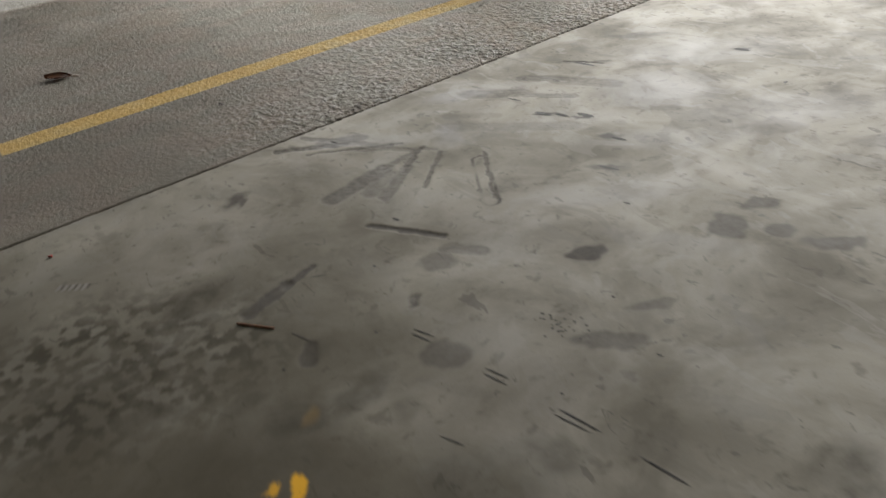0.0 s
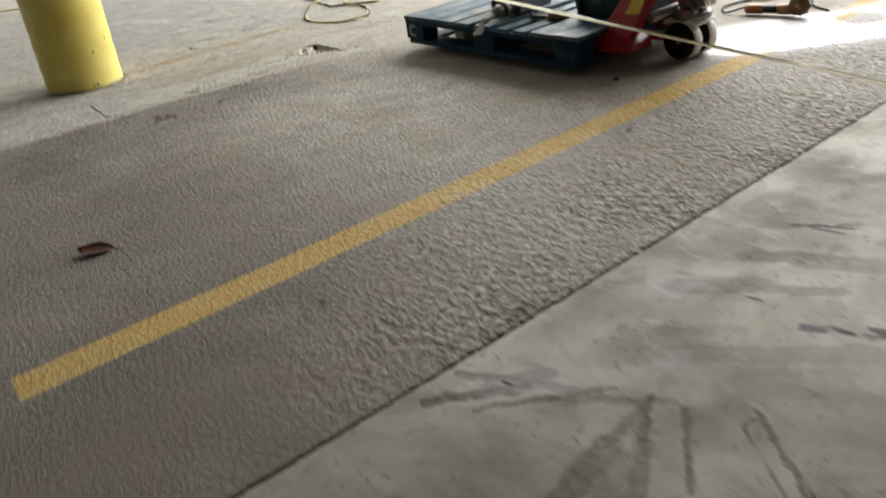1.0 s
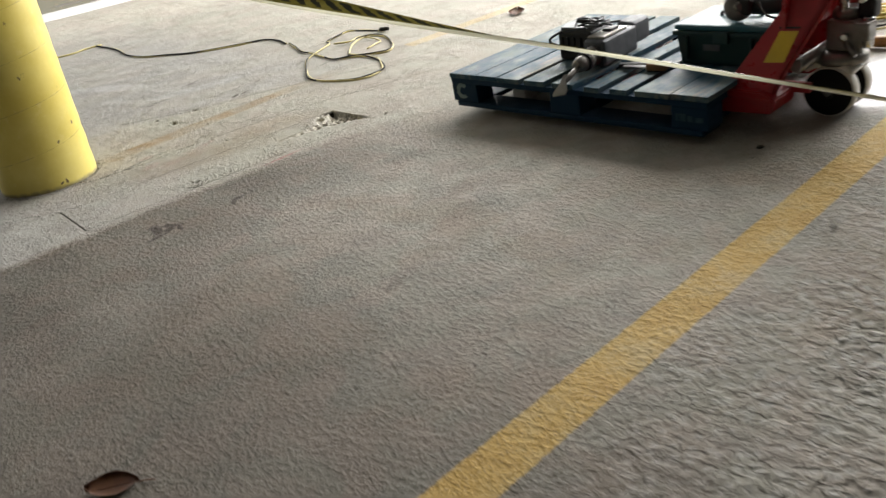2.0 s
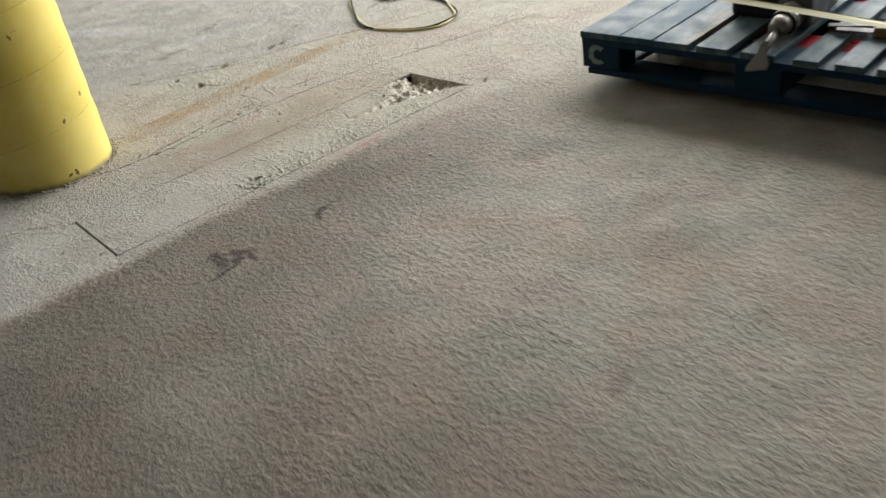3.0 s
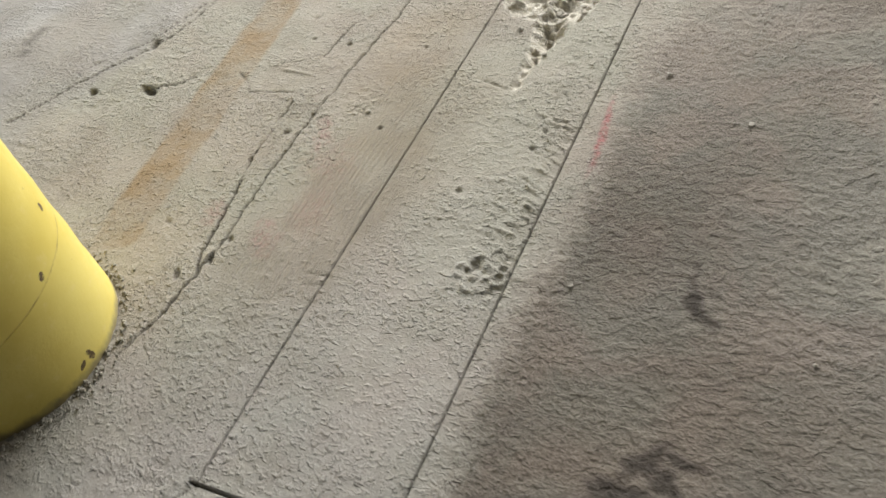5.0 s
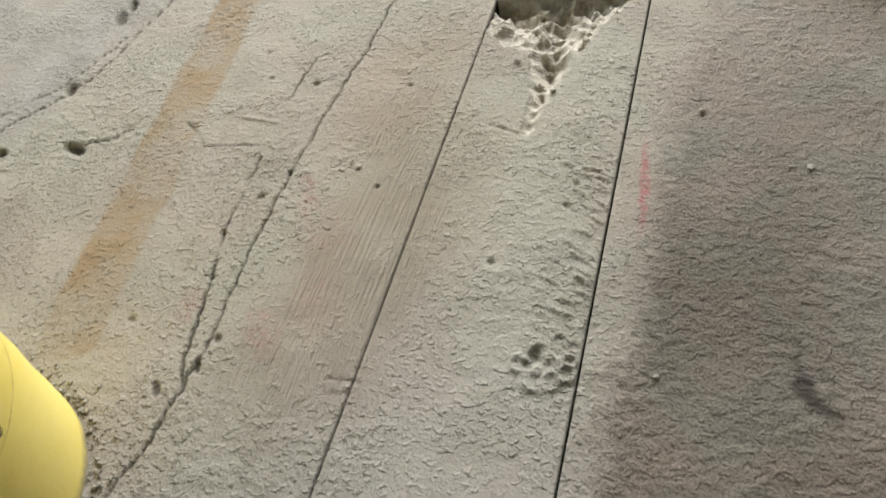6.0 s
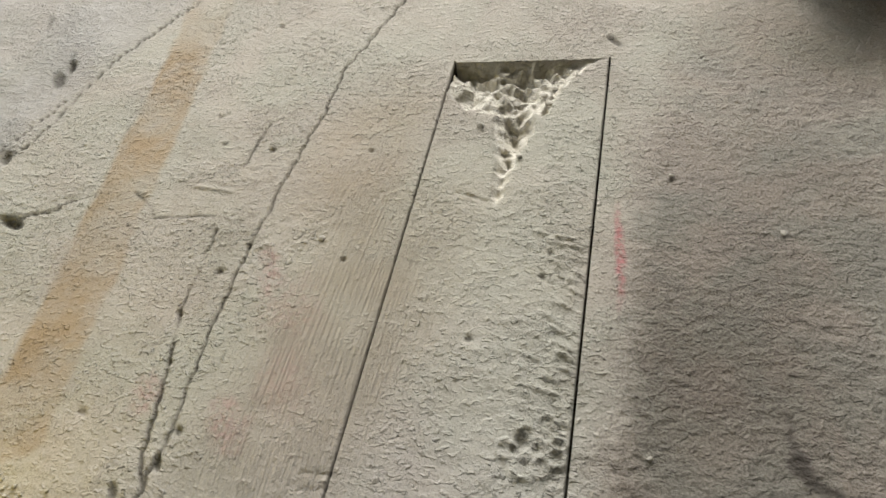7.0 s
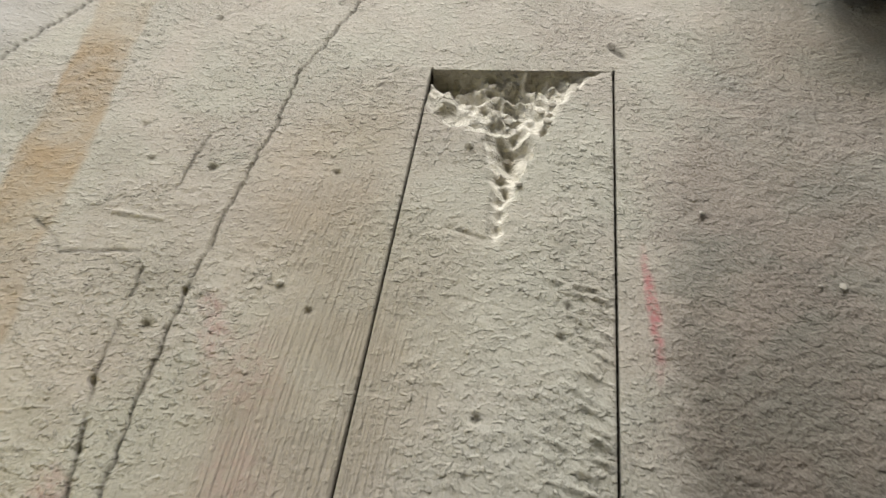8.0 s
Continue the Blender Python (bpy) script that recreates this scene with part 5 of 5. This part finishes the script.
loose_cord("black_lead", [(q[0] + 0.014 * math.cos(1.9 * k), q[1] + 0.014 * math.sin(2.3 * k), 0.006) for k, q in enumerate(TANGLE[:10])], 0.0042, BCORD, "black power lead tangled with yellow cord")
loose_cord("plug", [(1.13, 1.49, 0.006), (1.15, 1.46, 0.006), (1.165, 1.44, 0.006)], 0.012, BCORD, "black plug at the end of the yellow cord", "plug")


def build_leaf(x, y, size, turn, label):
    bm = bmesh.new()
    rows = []
    n = 9
    for i in range(n + 1):
        t = i / n
        w = 0.36 * size * math.sin(math.pi * min(1, t * 0.97 + 0.02)) ** 0.8
        rows.append([bm.verts.new(((t - 0.5) * size, s * w, 0.11 * size * abs(s) ** 1.6 * (0.5 + t) + 0.10 * size * (t - 0.45) ** 2 + 0.002 + 0.012 * size * math.sin(9 * t + 3 * s))) for s in (-1, -0.55, 0, 0.55, 1)])
    for a, b in zip(rows, rows[1:]):
        for k in range(4):
            bm.faces.new((a[k], b[k], b[k + 1], a[k + 1])).smooth = True
    r = bmesh.ops.solidify(bm, geom=bm.faces[:], thickness=0.0007)
    lf = thing("dead_leaf", pose(x, y, floor_z(x, y) + 0.002, 0, 0, turn), label, "leaf", "dead leaves")
    part("blade", bm, LEAF, lf)
    part("stem", cord([(-0.48 * size, 0, 0.02 * size), (-0.66 * size, 0.02 * size, 0.03 * size), (-0.82 * size, 0.06 * size, 0.02 * size)], 0.0012, 6, step=0.006), LEAF, lf)
    part("midrib", cord([(-0.48 * size, 0, 0.026 * size + 0.002), (0.0, 0, 0.024 * size + 0.002), (0.46 * size, 0, 0.04 * size)], 0.0009, 5, step=0.01), LEAF, lf)
    return lf


build_leaf(-1.79, -1.54, 0.108, 150, "curled dry brown leaf on rough concrete")
build_leaf(1.73, 0.83, 0.14, 40, "curled dry brown leaf on pale concrete")


def build_chip(x, y, size, mat=STONE, label="small grey concrete chip on the floor"):
    rnd = random.Random(int(x * 991 + y * 733))
    bm = bmesh.new()
    bmesh.ops.create_icosphere(bm, subdivisions=1, radius=size)
    for v in bm.verts:
        v.co *= rnd.uniform(0.55, 1.25)
        v.co.z *= 0.55
    ob = part("stone_chip", bm, mat)
    ob.matrix_world = pose(x, y, floor_z(x, y) + size * 0.3, 0, 0, rnd.uniform(0, 360))
    return tagged(ob, label, "stone", "loose chips")


for x, y, s in ((-0.525, 0.438, 0.007), (-0.515, 0.455, 0.004), (-0.449, -0.289, 0.007), (-0.914, -0.455, 0.006), (-0.45, -0.26, 0.003), (-0.33, -0.12, 0.005), (0.012, -0.17, 0.004), (-0.86, -0.10, 0.004), (-0.22, 0.22, 0.008), (-0.13, 0.17, 0.010), (-0.30, 0.14, 0.006)):
    build_chip(x, y, s)
for x, y, s in ((0.392, -1.673, 0.014), (-1.42, -2.371, 0.006)):
    build_chip(x, y, s, DARKMARK, "small dark clod on rough concrete")
for x, y, s in ((-2.205, -3.085, 0.009), (-0.98, -4.74, 0.011)):
    build_chip(x, y, s, REDBIT, "small faded red plastic scrap on smooth concrete")

rnd = random.Random(21)
for k in range(11):
    x = -0.015 - 0.26 * rnd.random() ** 1.3
    y = 0.16 + (rnd.random() - 0.5) * 0.24 * (1 + x / 0.32)
    build_chip(x, y, rnd.uniform(0.004, 0.010), CHIP, "pale broken concrete chip in the sawn hole")


def build_crumbs():
    """Loose grit swept against the foot of the column."""
    rnd = random.Random(77)
    bm = bmesh.new()
    for k in range(240):
        t = radians(rnd.uniform(-165, 40))
        r = COL_R + 0.003 + abs(rnd.gauss(0, 0.016))
        x, y, size = COL[0] + r * math.cos(t), COL[1] + r * math.sin(t), rnd.uniform(0.0012, 0.0042)
        b = bmesh.new()
        bmesh.ops.create_icosphere(b, subdivisions=1, radius=size)
        for v in b.verts:
            v.co *= rnd.uniform(0.6, 1.3)
        bmesh.ops.translate(b, vec=(x, y, size * 0.5), verts=b.verts[:])
        merge(bm, b)
    ob = part("grit", bm, STONE)
    return tagged(ob, "loose grey grit at the foot of the yellow column", "grit", kind="stuff")


build_crumbs()

# thin straight scores, pick marks and black flecks on the trowelled slab
def build_score(a, b, w):
    d = (Vector(b) - Vector(a)).normalized()
    n = Vector((-d.y, d.x))
    bm = bmesh.new()
    up, dn = [], []
    for k in range(7):
        t = k / 6
        p = Vector(a).lerp(Vector(b), t)
        ww = w * (0.25 + math.sin(math.pi * t) ** 0.5)
        z = floor_z(p.x, p.y) + 0.0005
        up.append(bm.verts.new((*(p + n * ww), z)))
        dn.append(bm.verts.new((*(p - n * ww), z)))
    for k in range(6):
        bm.faces.new((dn[k], dn[k + 1], up[k + 1], up[k]))
    bmesh.ops.solidify(bm, geom=bm.faces[:], thickness=-0.0006)
    return part("score_mark", bm, DARKMARK, floor)


for a, b, w in (((-1.685, -4.01), (-1.67, -4.065), 0.0016), ((-1.672, -4.0), (-1.655, -4.055), 0.0016), ((-1.652, -4.215), (-1.64, -4.275), 0.0016), ((-1.64, -4.205), (-1.625, -4.262), 0.0016), ((-1.612, -4.39), (-1.597, -4.485), 0.002), ((-1.628, -4.395), (-1.612, -4.47), 0.0014), ((-1.59, -4.57), (-1.578, -4.665), 0.002), ((-1.82, -4.30), (-1.80, -4.35), 0.0014), ((-1.88, -3.83), (-1.86, -3.89), 0.0012), ((-1.74, -3.66), (-1.70, -3.68), 0.0012)):
    build_score(a, b, w)
rnd = random.Random(34)
for k in range(30):
    u, v = rnd.gauss(0, 0.022), rnd.gauss(0, 0.03)
    p, ln = Vector((-1.425 + u, -4.205 + v)), rnd.uniform(0.004, 0.008)
    build_score(p, p + Vector((rnd.uniform(-0.3, 0.5), -1)) * ln, rnd.uniform(0.0012, 0.0026))
for x, y, ln, w in ((-1.60, -3.721, 0.010, 0.003), (-0.70, -3.29, 0.06, 0.008), (-0.665, -3.35, 0.05, 0.007), (-0.615, -3.40, 0.06, 0.009), (-0.675, -3.61, 0.05, 0.006), (-0.84, -3.72, 0.05, 0.004), (-0.83, -3.745, 0.04, 0.003), (0.20, -3.38, 0.06, 0.010), (-0.285, -3.03, 0.10, 0.006), (-0.68, -3.13, 0.05, 0.004), (0.03, -3.71, 0.012, 0.008), (-1.435, -3.555, 0.025, 0.004), (-1.30, -2.98, 0.03, 0.004), (-1.74, -3.95, 0.01, 0.0025), (-1.95, -3.93, 0.008, 0.003), (-1.28, -4.20, 0.008, 0.003), (-1.42, -3.99, 0.006, 0.002), (-0.95, -3.92, 0.02, 0.003), (-1.36, -4.40, 0.014, 0.002), (-1.58, -4.36, 0.008, 0.002)):
    build_score((x, y), (x + 0.25 * ln, y - ln), w)

twig = part("twig", cord([(-1.955, -3.715, 0.0015), (-1.93, -3.75, 0.002), (-1.90, -3.79, 0.0015)], 0.0024, 7), TWIG)
tagged(twig, "short reddish brown twig on smooth concrete", "twig")


# ---------------------------------------------------------------- barrier tape
def tape_material():
    w = Mat("caution_tape")
    uv = w.t.nodes.new("ShaderNodeUVMap")
    xyz = w.t.nodes.new("ShaderNodeSeparateXYZ")
    w.link(uv.outputs[0], xyz.inputs[0])
    f = w.noise(30, 4, 0.6)
    s = w.math("FRACT", w.math("MULTIPLY_ADD", xyz.outputs[0], 15.0, w.math("MULTIPLY_ADD", xyz.outputs[1], 1.3, w.math("MULTIPLY", f, 0.9))))
    bars = w.math("MULTIPLY", w.ramp(w.math("ABSOLUTE", w.math("SUBTRACT", s, 0.5)), 0.27, 0.25), w.math("MULTIPLY", w.ramp(xyz.outputs[1], 0.3, 0.34), w.ramp(xyz.outputs[1], 0.92, 0.88)))
    # shade of the face put in as dark olive, backlight on the lip as cream
    c = w.mix(w.ramp(f, 0.3, 0.7), (0.20, 0.17, 0.03), (0.30, 0.26, 0.06))
    c = w.mix(bars, c, (0.03, 0.03, 0.02))
    c = w.mix(w.ramp(xyz.outputs[1], 0.2, 0.19), c, (0.84, 0.82, 0.62))
    thin = w.t.nodes.new("ShaderNodeBsdfTranslucent")
    w.link(c, thin.inputs["Color"])
    both = w.t.nodes.new("ShaderNodeMixShader")
    w.link(w.ramp(xyz.outputs[1], 0.2, 0.19, 0.12, 0.5), both.inputs[0])
    m = w.done(c, 0.32, 0, w.bump(f, 0.3, 0.001))
    w.link(w.bsdf.outputs[0], both.inputs[1])
    w.link(thin.outputs[0], both.inputs[2])
    w.link(both.outputs[0], w.t.nodes["Material Output"].inputs["Surface"])
    return m


def build_tape():
    top = Vector((-1.10, 0.665, 0.97))
    pts = spline([top, (-0.62, -0.17, 0.70), (-0.30, -0.70, 0.547), (0.0, -1.2, 0.415), (0.30, -1.70, 0.275), (0.50, -2.05, 0.18), (0.72, -2.42, 0.08), (0.90, -2.70, 0.012), (1.2, -3.1, 0.006)], 0.02)
    bm = bmesh.new()
    lay = bm.loops.layers.uv.new("UVMap")
    rows, run = [], 0.0
    for i, p in enumerate(pts):
        if i:
            run += (p - pts[i - 1]).length
        d = (pts[min(i + 1, len(pts) - 1)] - pts[max(i - 1, 0)]).normalized()
        side = d.cross(Vector((0, 0, 1))).normalized()
        up = side.cross(d)
        t = run
        # flat near the column, furled into a narrow fold, coloured as backlit, further on
        wide = 0.058 * (1 - min(1.0, max(0.0, (t - 1.15) / 0.85))) + 0.002
        tw = radians(107 + 10 * math.sin(2.1 * t))
        across, face = side * math.cos(tw) + up * math.sin(tw), up * math.cos(tw) - side * math.sin(tw)
        row = []
        for s, v in ((-0.011, 0.0), (-0.005, 0.1), (0.0, 0.19), (wide * 0.25, 0.4), (wide * 0.5, 0.6), (wide * 0.75, 0.8), (wide, 1.0)):
            lift = 0.006 * math.sin(math.pi * v) * math.sin(5 * t + 1) + (0.008 * (0.19 - v) / 0.19 if v < 0.19 else 0)
            row.append((bm.verts.new(p + across * s - face * lift), (t, v)))
        rows.append(row)
    for a, b in zip(rows, rows[1:]):
        for k in range(6):
            f = bm.faces.new((a[k][0], b[k][0], b[k + 1][0], a[k + 1][0]))
            f.smooth = True
            for lp, q in zip(f.loops, (a[k], b[k], b[k + 1], a[k + 1])):
                lp[lay].uv = q[1]
    tape = thing("barrier_tape", pose(0, 0, 0), "yellow and black barrier tape stretched from the column", "tape")
    part("ribbon", bm, tape_material(), tape)
    ring = lathe([(COL_R + 0.004, 0.935), (COL_R + 0.006, 0.94), (COL_R + 0.006, 1.0), (COL_R + 0.004, 1.005)], pose(*COL, 0), 64)
    part("wrap", ring, LABELY, tape)
    return tape


build_tape()
